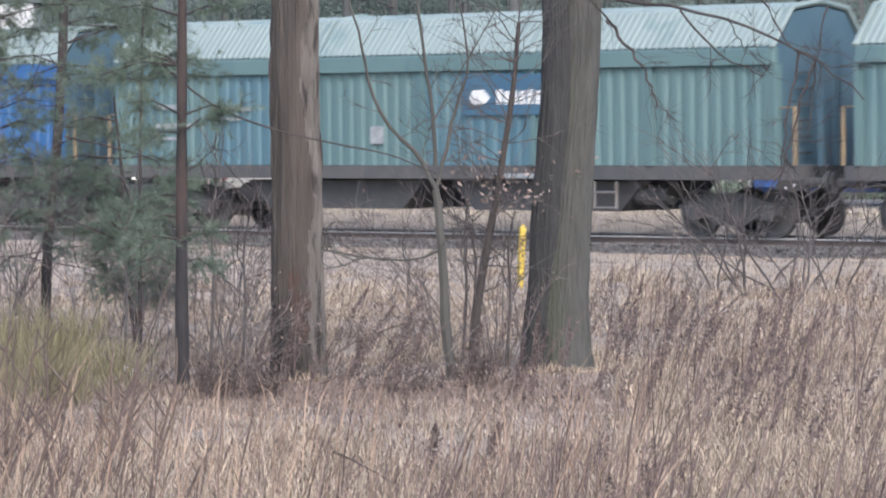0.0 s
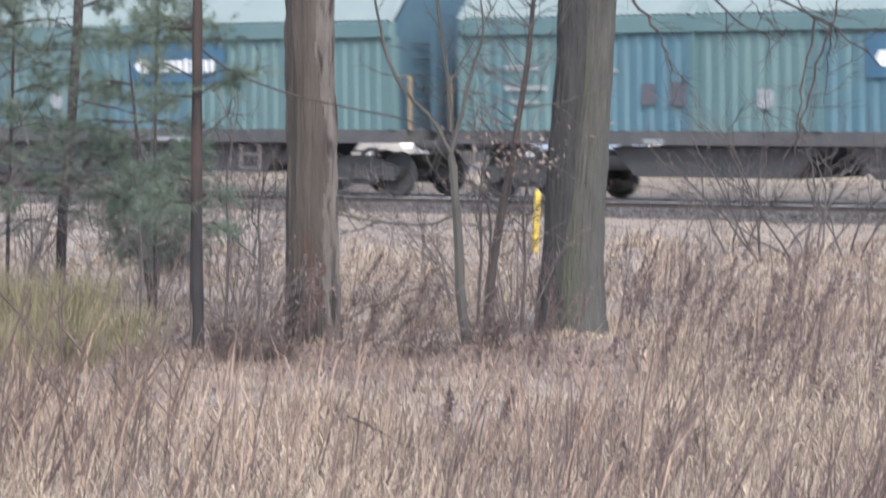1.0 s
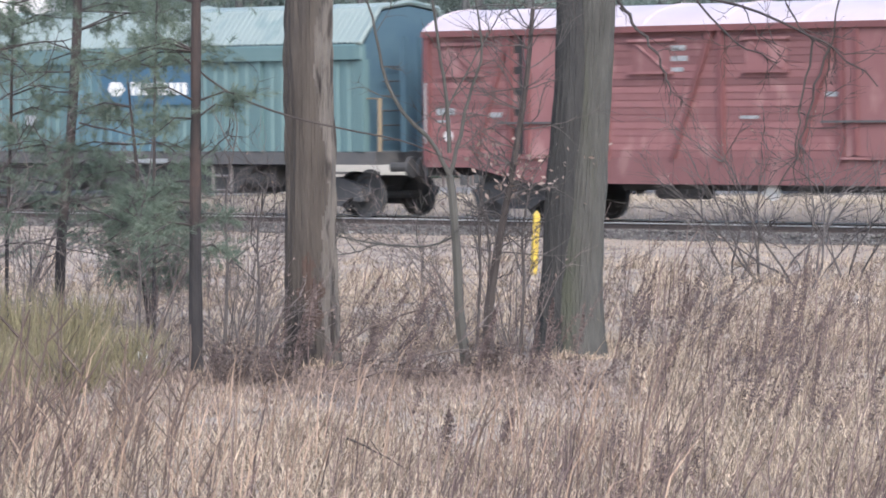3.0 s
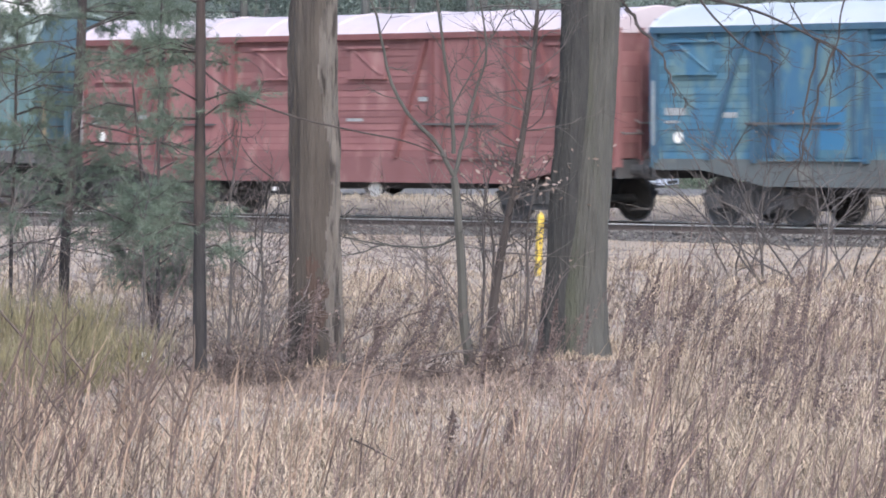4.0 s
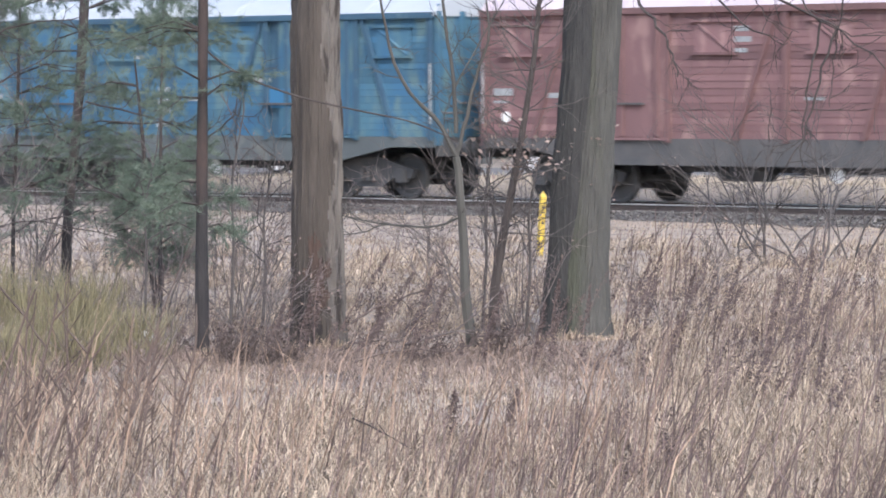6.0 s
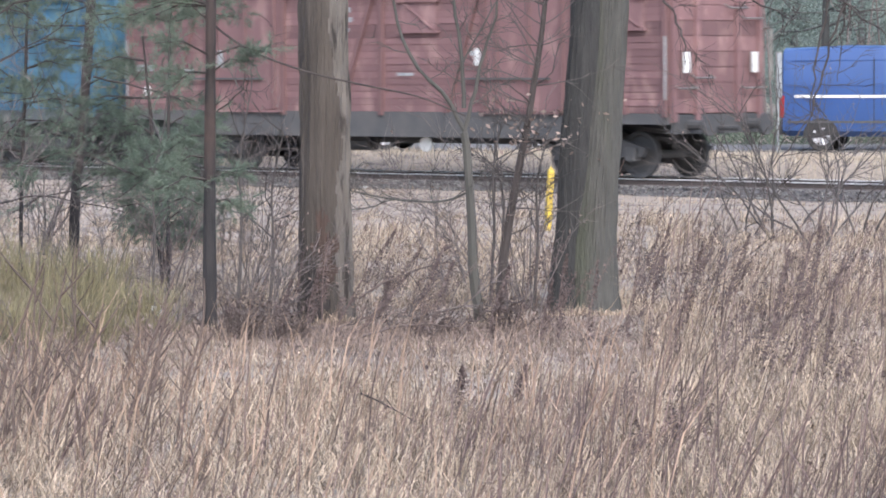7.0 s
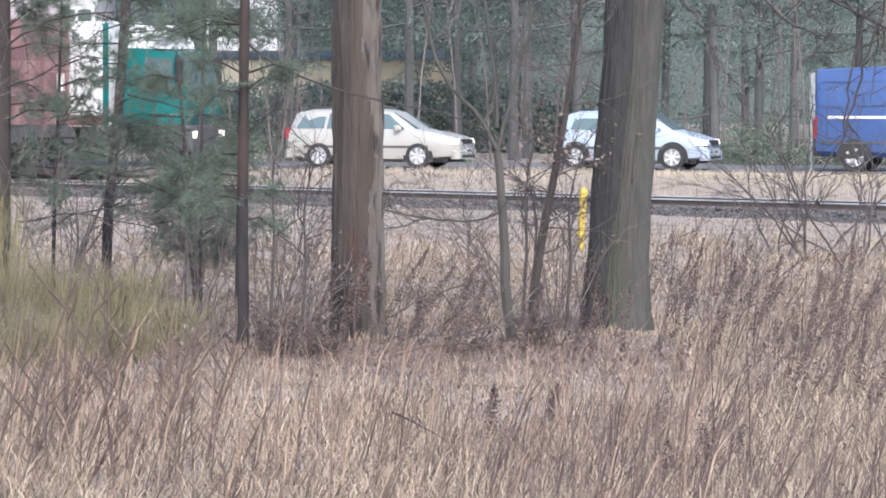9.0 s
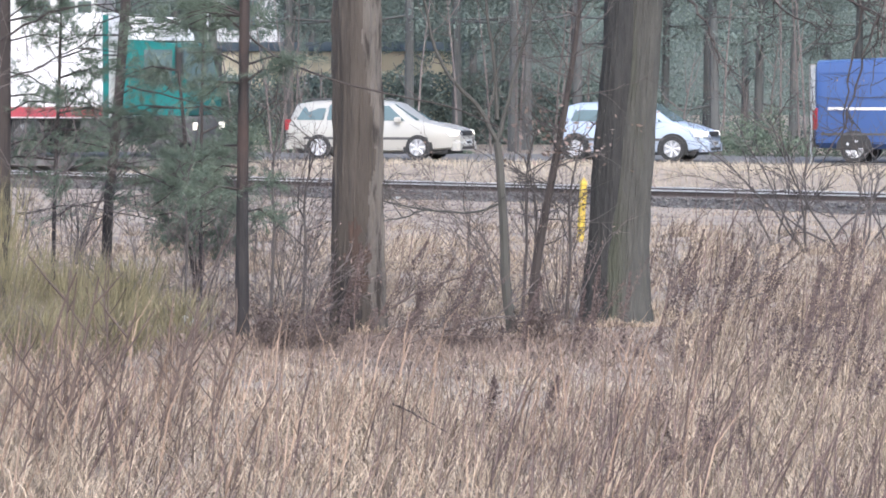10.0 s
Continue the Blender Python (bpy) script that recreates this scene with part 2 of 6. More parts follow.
# ---- mesh tools ----
class Solid:
    """Collects corners and faces for one mesh."""

    def __init__(self):
        self.v, self.f = [], []

    def add(self, verts, faces):
        k = len(self.v)
        self.v += [tuple(p) for p in verts]
        self.f += [tuple(k + i for i in f) for f in faces]
        return self

    def box(self, x0, x1, y0, y1, z0, z1, c=0.0):
        """A box with chamfered upright and top edges when c > 0."""
        if c <= 0:
            return self.add([(x0, y0, z0), (x1, y0, z0), (x1, y1, z0), (x0, y1, z0), (x0, y0, z1), (x1, y0, z1), (x1, y1, z1), (x0, y1, z1)],
                            [(3, 2, 1, 0), (4, 5, 6, 7), (0, 1, 5, 4), (1, 2, 6, 5), (2, 3, 7, 6), (3, 0, 4, 7)])
        ring = [(x0 + c, y0), (x1 - c, y0), (x1, y0 + c), (x1, y1 - c), (x1 - c, y1), (x0 + c, y1), (x0, y1 - c), (x0, y0 + c)]
        cx, cy = (x0 + x1) / 2, (y0 + y1) / 2
        kx, ky = 1 - 2 * c / max(x1 - x0, 4 * c), 1 - 2 * c / max(y1 - y0, 4 * c)
        top = [(cx + (x - cx) * kx, cy + (y - cy) * ky, z1) for x, y in ring]
        return self.add([(x, y, z0) for x, y in ring] + [(x, y, z1 - c) for x, y in ring] + top,
                        [tuple(range(7, -1, -1))] + [(i, (i + 1) % 8, 8 + (i + 1) % 8, 8 + i) for i in range(8)]
                        + [(8 + i, 8 + (i + 1) % 8, 16 + (i + 1) % 8, 16 + i) for i in range(8)] + [tuple(range(16, 24))])

    def prism(self, outline, y0, y1):
        """Extrudes an outline of (x, z), counter-clockwise seen from -y, from y0 to y1."""
        n = len(outline)
        return self.add([(x, y0, z) for x, z in outline] + [(x, y1, z) for x, z in outline],
                        [tuple(range(n)), tuple(range(2 * n - 1, n - 1, -1))] + [(i, n + i, n + (i + 1) % n, (i + 1) % n) for i in range(n)])

    def sweep(self, outline, x0, x1):
        """Extrudes an outline of (y, z), counter-clockwise seen from +x, along x."""
        n = len(outline)
        return self.add([(x0, y, z) for y, z in outline] + [(x1, y, z) for y, z in outline],
                        [tuple(range(n - 1, -1, -1)), tuple(range(n, 2 * n))] + [(i, (i + 1) % n, n + (i + 1) % n, n + i) for i in range(n)])

    def tube(self, points, radii, sides=6, cap=True):
        """A tapering tube along points."""
        k, n = len(self.v), sides
        pts = [Vector(p) for p in points]
        for i, p in enumerate(pts):
            d = (pts[min(i + 1, len(pts) - 1)] - pts[max(i - 1, 0)]).normalized()
            side = d.cross(Vector((0.31, 0.87, 0.12) if abs(d.z) > 0.8 else (0, 0, 1))).normalized()
            up = d.cross(side)
            for j in range(n):
                a = 2 * math.pi * j / n
                self.v.append(tuple(p + (side * math.cos(a) + up * math.sin(a)) * radii[i]))
        for i in range(len(pts) - 1):
            for j in range(n):
                b = k + i * n
                self.f.append((b + j, b + (j + 1) % n, b + n + (j + 1) % n, b + n + j))
        if cap:
            self.f.append(tuple(range(k + n - 1, k - 1, -1)))
            self.f.append(tuple(range(k + (len(pts) - 1) * n, k + len(pts) * n)))
        return self

    def lathe_y(self, profile, cx, cz, sides=20):
        """Turns a profile of (radius, y) round the line through (cx, cz) along y."""
        k, n = len(self.v), sides
        for r, y in profile:
            for j in range(n):
                a = 2 * math.pi * j / n
                self.v.append((cx + r * math.cos(a), y, cz + r * math.sin(a)))
        for i in range(len(profile) - 1):
            for j in range(n):
                b = k + i * n
                self.f.append((b + j, b + (j + 1) % n, b + n + (j + 1) % n, b + n + j))
        self.f.append(tuple(range(k, k + n)))
        self.f.append(tuple(range(k + len(profile) * n - 1, k + (len(profile) - 1) * n - 1, -1)))
        return self


def mesh_of(name, solid, mat, smooth=False):
    me = bpy.data.meshes.new(name)
    me.from_pydata(solid.v, [], solid.f)
    me.materials.append(mat)
    bm = bmesh.new()
    bm.from_mesh(me)
    bmesh.ops.recalc_face_normals(bm, faces=bm.faces)
    bm.to_mesh(me)
    bm.free()
    if smooth:
        me.polygons.foreach_set("use_smooth", [True] * len(me.polygons))
        me.set_sharp_from_angle(angle=radians(38))
    return me


def part(name, solid, mat, parent, label="", smooth=False, at=None):
    """Links a solid (or a finished mesh) as one mesh under a thing or a part."""
    me = solid if isinstance(solid, bpy.types.Mesh) else mesh_of(name, solid, mat, smooth)
    ob = new(name, me)
    ob.parent = parent
    if at is not None:
        ob.matrix_basis = at
    return tagged(ob, label)


def thing(name, label, category, at=None, group="", kind=""):
    ob = new(name)
    ob.empty_display_size = 0.3
    if at is not None:
        ob.matrix_basis = at
    return tagged(ob, label, category, group, kind)


def heap_mesh(name, verts, faces, mat):
    """A large loose mesh from number arrays: (n, 3) corners and (m, 3 or 4) faces."""
    verts, faces = np.asarray(verts, np.float32), np.asarray(faces, np.int32)
    me = bpy.data.meshes.new(name)
    k = faces.shape[1]
    me.vertices.add(len(verts))
    me.vertices.foreach_set("co", verts.ravel())
    me.loops.add(faces.size)
    me.loops.foreach_set("vertex_index", faces.ravel())
    me.polygons.add(len(faces))
    me.polygons.foreach_set("loop_start", np.arange(0, faces.size, k, dtype=np.int32))
    me.update(calc_edges=True)
    me.materials.append(mat)
    return me


# ---- the plan: the track crosses the view at 43 degrees, near to the right ----
TRACK_TURN = -43.0
ALONG = Vector((math.cos(radians(TRACK_TURN)), math.sin(radians(TRACK_TURN)), 0))
FOOT = Vector((0.51, 81.55, 0))         # on the track's centre line
RAIL_Z = 0.30
ROAD_TURN = -16.0


def behind_track(x, y):
    """Metres beyond the track's centre line, square to it."""
    return (x - FOOT.x) * -ALONG.y + (y - FOOT.y) * ALONG.x


def ground_z(x, y):
    d = behind_track(x, y)
    t = min(max((d - 2.2) / 3.0, 0.0), 1.0)
    z = 0.50 * t * t * (3 - 2 * t)
    if d < 3:
        z += 0.05 * noise.noise((x * 0.25, y * 0.25, 1.3)) + 0.02 * noise.noise((x * 1.1, y * 1.1, 4.0))
    return z
# ---- ground, track, road ----
def build_ground():
    s = Solid()
    xs = [-1500, -300, -80, -40] + [-30 + i * 0.75 for i in range(81)] + [40, 80, 300, 1500]
    ys = [-400, -60, 0, 12] + [18 + i * 0.75 for i in range(125)] + [125, 170, 400, 2500]
    w = len(xs)
    s.v = [(x, y, ground_z(x, y)) for y in ys for x in xs]
    s.f = [(j * w + i, j * w + i + 1, (j + 1) * w + i + 1, (j + 1) * w + i) for j in range(len(ys) - 1) for i in range(w - 1)]
    tagged(new("ground", mesh_of("ground", s, EARTH, True)), "straw-coloured dry earth of an unmown field", "ground", kind="structure")


def track_pose(q, z=0.0):
    p = FOOT + ALONG * q
    return pose(p.x, p.y, z, 0, 0, TRACK_TURN)


STONE = material("grey_brown_stone", (0.085, 0.08, 0.078), (0.16, 0.148, 0.14), 4.0, 0.95, spread=0.4, island=True)


def build_track():
    s = Solid().sweep([(-1.75, -0.1), (2.1, -0.1), (1.45, 0.15), (-1.35, 0.15)], -70, 70)
    bed = new("ballast_bed", mesh_of("ballast_bed", s, BALLAST))
    bed.matrix_basis = track_pose(0)
    tagged(bed, "low grey stone ballast under a railway track", "ballast", kind="structure")
    profile = [(-0.07, 0.15), (0.07, 0.15), (0.07, 0.165), (0.012, 0.19), (0.012, 0.265), (0.036, 0.275), (0.036, 0.296), (-0.036, 0.296), (-0.036, 0.275), (-0.012, 0.265), (-0.012, 0.19), (-0.07, 0.165)]
    for y in (-0.75, 0.75):
        rail = thing("rail", "rusty steel rail with a polished head on sleepers", "rail", track_pose(0), "rails of the track", "structure")
        part("web", Solid().sweep([(y + a, b) for a, b in profile], -70, 70), RAIL_SIDE, rail)
        part("head", Solid().sweep([(y - 0.039, 0.272), (y + 0.039, 0.272), (y + 0.039, 0.290), (y + 0.028, RAIL_Z), (y - 0.028, RAIL_Z), (y - 0.039, 0.290)], -70, 70), RAIL_TOP, rail, "shiny worn rail head")
    # loose stones on the shoulders of the bed
    rng = np.random.default_rng(2)
    n = 9000
    q, side = rng.uniform(-26, 30, n), rng.choice([-1, -1, -1, 1], n)
    off = rng.uniform(1.2, 1.9, n)
    top = np.clip(0.15 - (off - 1.45) * 0.38, 0.0, 0.15)
    size = rng.uniform(0.02, 0.055, (n, 1))
    t = radians(TRACK_TURN)
    c = np.stack([FOOT.x + q * math.cos(t) - side * off * math.sin(t), FOOT.y + q * math.sin(t) + side * off * math.cos(t), top + 0.01], 1)
    o = np.array([(1, 0, 0), (0, 1, 0), (-1, 0, 0), (0, -1, 0), (0, 0, 0.8), (0, 0, -0.8)], float)
    v = (c[:, None] + o[None] * size[:, None] * rng.uniform(0.6, 1.2, (n, 6, 1))).reshape(-1, 3)
    tri = np.array([(0, 1, 4), (1, 2, 4), (2, 3, 4), (3, 0, 4), (1, 0, 5), (2, 1, 5), (3, 2, 5), (0, 3, 5)])
    f = (6 * np.arange(n)[:, None, None] + tri[None]).reshape(-1, 3)
    tagged(new("ballast_stones", heap_mesh("ballast_stones", v, f, STONE)), "loose grey-brown ballast stones beside the rails", "ballast", kind="stuff")
    me = mesh_of("sleeper", Solid().box(-0.13, 0.13, -1.3, 1.3, 0.02, 0.17, 0.015), SLEEPER)
    for i in range(100):
        ob = new("sleeper", me)
        ob.matrix_basis = track_pose(-32 + i * 0.62)
        tagged(ob, "weathered grey sleeper across the railway track", "sleeper", "sleepers of the track")


def road_pose(x, ahead=0.0, turn=0.0, z=0.53):
    """A place on the road behind the track: x metres to the right of the view's axis."""
    y = 92.9 - math.tan(radians(-ROAD_TURN)) * x + ahead
    return pose(x, y, z, 0, 0, ROAD_TURN + turn)


def build_road():
    s = Solid().box(-200, 200, -1.9, 6.0, 0.35, 0.53)
    road = new("road", mesh_of("road", s, ASPHALT))
    road.matrix_basis = road_pose(0, 1.0, 0, 0.0)
    tagged(road, "worn grey asphalt road beyond the railway", "road", kind="structure")


build_ground(), build_track(), build_road()


# ---- wagons; local x runs along the track, -y faces the field, z = 0 is the rail's top ----
def bogie(parent, x, near_label="dark grimy bogie side frame"):
    """A two-axle bogie with its centre at x."""
    for dx in (-0.9, 0.9):
        for side in (-1, 1):
            y = 0.75 * side
            disc = Solid().lathe_y([(0.10, -0.05), (0.36, -0.02), (0.40, -0.07), (0.46, -0.065), (0.46, 0.05), (0.40, 0.06), (0.12, 0.03)], 0, 0, 24)
            part("wheel", disc, UNDER, parent, "grimy steel wheel", True, pose(x + dx, y, 0.46))
            part("axle_box", Solid().box(x + dx - 0.13, x + dx + 0.13, 1.02 * side - 0.11, 1.02 * side + 0.11, 0.34, 0.62, 0.03), UNDER, parent)
        part("axle", Solid().lathe_y([(0.08, -0.7), (0.08, 0.7)], x + dx, 0.46, 10), UNDER, parent)
    for side in (-1, 1):
        outline = [(x - 1.25, 0.60), (x - 1.15, 0.42), (x - 0.65, 0.42), (x - 0.35, 0.24), (x + 0.35, 0.24), (x + 0.65, 0.42), (x + 1.15, 0.42), (x + 1.25, 0.60), (x + 0.75, 0.72), (x + 0.3, 0.84), (x - 0.3, 0.84), (x - 0.75, 0.72)]
        part("side_frame", Solid().prism(outline, 0.98 * side - 0.06, 0.98 * side + 0.06), UNDER, parent, near_label)
        for dx in (-0.18, 0.0, 0.18):
            part("spring", Solid().tube([(x + dx, 1.07 * side, 0.36), (x + dx, 1.07 * side, 0.66)], [0.07, 0.07], 8), UNDER, parent)


def buffers(parent, length):
    for end, d in ((0.0, 1), (length, -1)):
        for y in (-0.875, 0.875):
            s = Solid().tube([(end + 0.62 * d, y, 1.05), (end + 0.10 * d, y, 1.05)], [0.11, 0.09], 10)
            s.tube([(end + 0.10 * d, y, 1.05), (end + 0.03 * d, y, 1.05)], [0.22, 0.21], 14)
            part("buffer", s, UNDER, parent)
        s = Solid().tube([(end + 0.6 * d, 0, 0.98), (end + 0.02 * d, 0, 0.98)], [0.05, 0.05], 8)
        part("coupling_hook", s, UNDER, parent)


def marks(parent, rows, y, mat=STENCIL, label="white stencilled lettering too worn to read"):
    """Flat painted bars: (x, z, width, height)."""
    for x, z, w, h in rows:
        part("stencil_bar", Solid().box(x, x + w, y - 0.004, y, z, z + h), mat, parent, label)


def hopper(label, side_mat, panel_mat, roof_mat, group):
    """A long self-discharging hopper wagon with corrugated sides and a pitched sliding roof."""
    L = 19.6
    w = thing("hopper_wagon", label, "freight wagon", group=group)
    b0, b1 = 0.95, L - 0.95
    part("side_sill", Solid().box(0.62, L - 0.62, -1.40, 1.40, 1.10, 1.37, 0.02), SILL, w, "dark dusty frame beam")
    # carcass behind the corrugated sheets, with end walls whose shade is in the colour
    core = Solid().sweep([(-1.36, 1.36), (1.36, 1.36), (1.36, 3.54), (0.80, 4.24), (0, 4.35), (-0.80, 4.24), (-1.36, 3.54)], b0, b1)
    part("carcass", core, HOPPER_DARK, w, "end walls with their shade in a dark blue colour")
    for side in (-1, 1):
        # corrugated sheets in bays between uprights
        n = 6
        for i in range(n):
            x0 = b0 + (b1 - b0) * i / n + 0.06
            x1 = b0 + (b1 - b0) * (i + 1) / n - 0.06
            s, k = Solid(), int((x1 - x0) / 0.30)
            step = (x1 - x0) / k
            line = []
            for j in range(k):
                a = x0 + j * step
                line += [(a, 1.375), (a + step * 0.32, 1.375), (a + step * 0.45, 1.412), (a + step * 0.87, 1.412)]
            line.append((x1, 1.375))
            m = len(line)
            s.add([(x, y * side, 1.37) for x, y in line] + [(x, y * side, 3.23) for x, y in line], [(q, q + 1, m + q + 1, m + q) for q in range(m - 1)])
            s.add([(x0, 1.36 * side, 3.23), (x1, 1.36 * side, 3.23)] + [(x, y * side, 3.23) for x, y in line], [tuple(range(2, 2 + m)) + (1, 0)])
            part("corrugated_sheet", s, panel_mat if i in (1, 3) else side_mat, w, "bluer sheet" if i in (1, 3) else "")
            part("upright", Solid().box(x0 - 0.12, x0, 1.36 * side - 0.09, 1.36 * side + 0.09, 1.37, 3.25), side_mat, w)
        part("upright", Solid().box(b1 - 0.06, b1 + 0.06, 1.36 * side - 0.09, 1.36 * side + 0.09, 1.37, 3.25), side_mat, w)
        part("eave_band", Solid().box(b0 - 0.04, b1 + 0.04, 1.40 * side - 0.09, 1.40 * side + 0.09, 3.25, 3.57, 0.03), side_mat, w, "smooth pale green band below the roof")
        # ribbed roof shutters
        for i in range(3):
            x0, x1 = b0 + (b1 - b0) * i / 3 + 0.05, b0 + (b1 - b0) * (i + 1) / 3 - 0.05
            s, k = Solid(), int((x1 - x0) / 0.16)
            line = []
            for j in range(k):
                a = x0 + (x1 - x0) * j / k
                line += [(a, 0.0), (a + 0.06, 0.0), (a + 0.075, 0.032), (a + 0.13, 0.032)]
            line.append((x1, 0.0))
            m = len(line)
            ring = ((1.47, 3.58), (0.84, 4.30), (0.0, 4.41))
            for y, z in ring:
                s.v += [(x, y * side, z + h) for x, h in line]
            s.f += [(r * m + q, r * m + q + 1, (r + 1) * m + q + 1, (r + 1) * m + q) for r in range(2) for q in range(m - 1)]
            part("roof_shutter", s, roof_mat, w, "ribbed chalky green roof shutter")
        for i in range(4):
            x = b0 + (b1 - b0) * i / 3
            part("roof_rib", Solid().tube([(x, 1.50 * side, 3.56), (x, 0.86 * side, 4.32), (x, 0, 4.44)], [0.06, 0.06, 0.06], 6), roof_mat, w)
    # company board with a plain badge and bars
    part("sign_board", Solid().box(10.92, 13.86, -1.46, -1.44, 2.36, 3.17), SIGN_BLUE, w, "blue painted board")
    part("badge", Solid().prism([(11.12, 2.70), (11.26, 2.56), (11.50, 2.56), (11.66, 2.70), (11.50, 2.86), (11.22, 2.86)], -1.475, -1.462), WHITE, w, "white badge shape")
    for i in range(9):
        part("letter_bar", Solid().box(11.84 + i * 0.198, 11.84 + i * 0.198 + 0.145, -1.472, -1.462, 2.57, 2.83 + (0.03 if i in (0, 4) else 0.0)), WHITE, w, "white bar standing for lettering")
    marks(w, [(8.4, 1.8, 0.36, 0.36), (4.0, 2.5, 1.0, 0.08), (4.0, 2.3, 0.7, 0.06), (2.1, 2.55, 0.9, 0.10), (2.1, 2.15, 1.1, 0.10), (2.3, 1.9, 0.7, 0.06)], -1.44)
    marks(w, [(5.6, 1.85, 0.32, 0.42), (6.3, 1.85, 0.38, 0.46)], -1.44, ORANGE, "faded red hazard panel")
    # end platforms: yellow hand rails and ladders
    for end, d in ((0.55, 1), (L - 0.55, -1)):
        for y in (-1.32, 1.32):
            part("hand_rail", Solid().tube([(end, y, 1.37), (end, y, 2.45), (end + 0.4 * d, y, 2.45), (end + 0.4 * d, y, 1.37)], [0.045] * 4, 6), YELLOW, w, "yellow hand rail")
        for z in (1.6, 1.9, 2.2, 2.5, 2.8, 3.1):
            part("ladder_rung", Solid().tube([(end + 0.3 * d, -0.9, z), (end + 0.3 * d, -0.4, z)], [0.02, 0.02], 5), UNDER, w)
        part("end_post", Solid().box(end + 0.24, end + 0.36, -0.95, -0.85, 1.36, 3.7), HOPPER_DARK, w)
        part("end_post", Solid().box(end + 0.24, end + 0.36, -0.45, -0.35, 1.36, 3.7), HOPPER_DARK, w)
    # discharge chutes, air tanks, side steps
    for x0, x1 in ((4.6, 9.6), (10.3, 15.3)):
        part("discharge_chute", Solid().prism([(x0 + 0.6, 0.48), (x1 - 0.6, 0.48), (x1, 1.06), (x0, 1.06)], -1.15, 1.15), UNDER, w, "dark sloping discharge chute")
    for x in (4.3, 15.0):
        part("brake_tank", Solid().tube([(x, -0.9, 0.8), (x + 0.8, -0.9, 0.8)], [0.2, 0.2], 12), UNDER, w)
    for x in (14.25,):
        s = Solid()
        for a, b in (((x, 1.06), (x, 0.52)), ((x + 0.55, 1.06), (x + 0.55, 0.52)), ((x, 0.55), (x + 0.55, 0.55)), ((x, 0.85), (x + 0.55, 0.85))):
            s.tube([(a[0], -1.38, a[1]), (b[0], -1.38, b[1])], [0.03, 0.03], 5)
        part("side_step", s, STEEL, w, "pale metal side step")
    marks(w, [(11.6, 1.12, 1.3, 0.09), (5.6, 1.12, 0.5, 0.1)], -1.402, STENCIL, "chalk scribble on the sill")
    bogie(w, 2.35), bogie(w, L - 2.3)
    buffers(w, L)
    return w


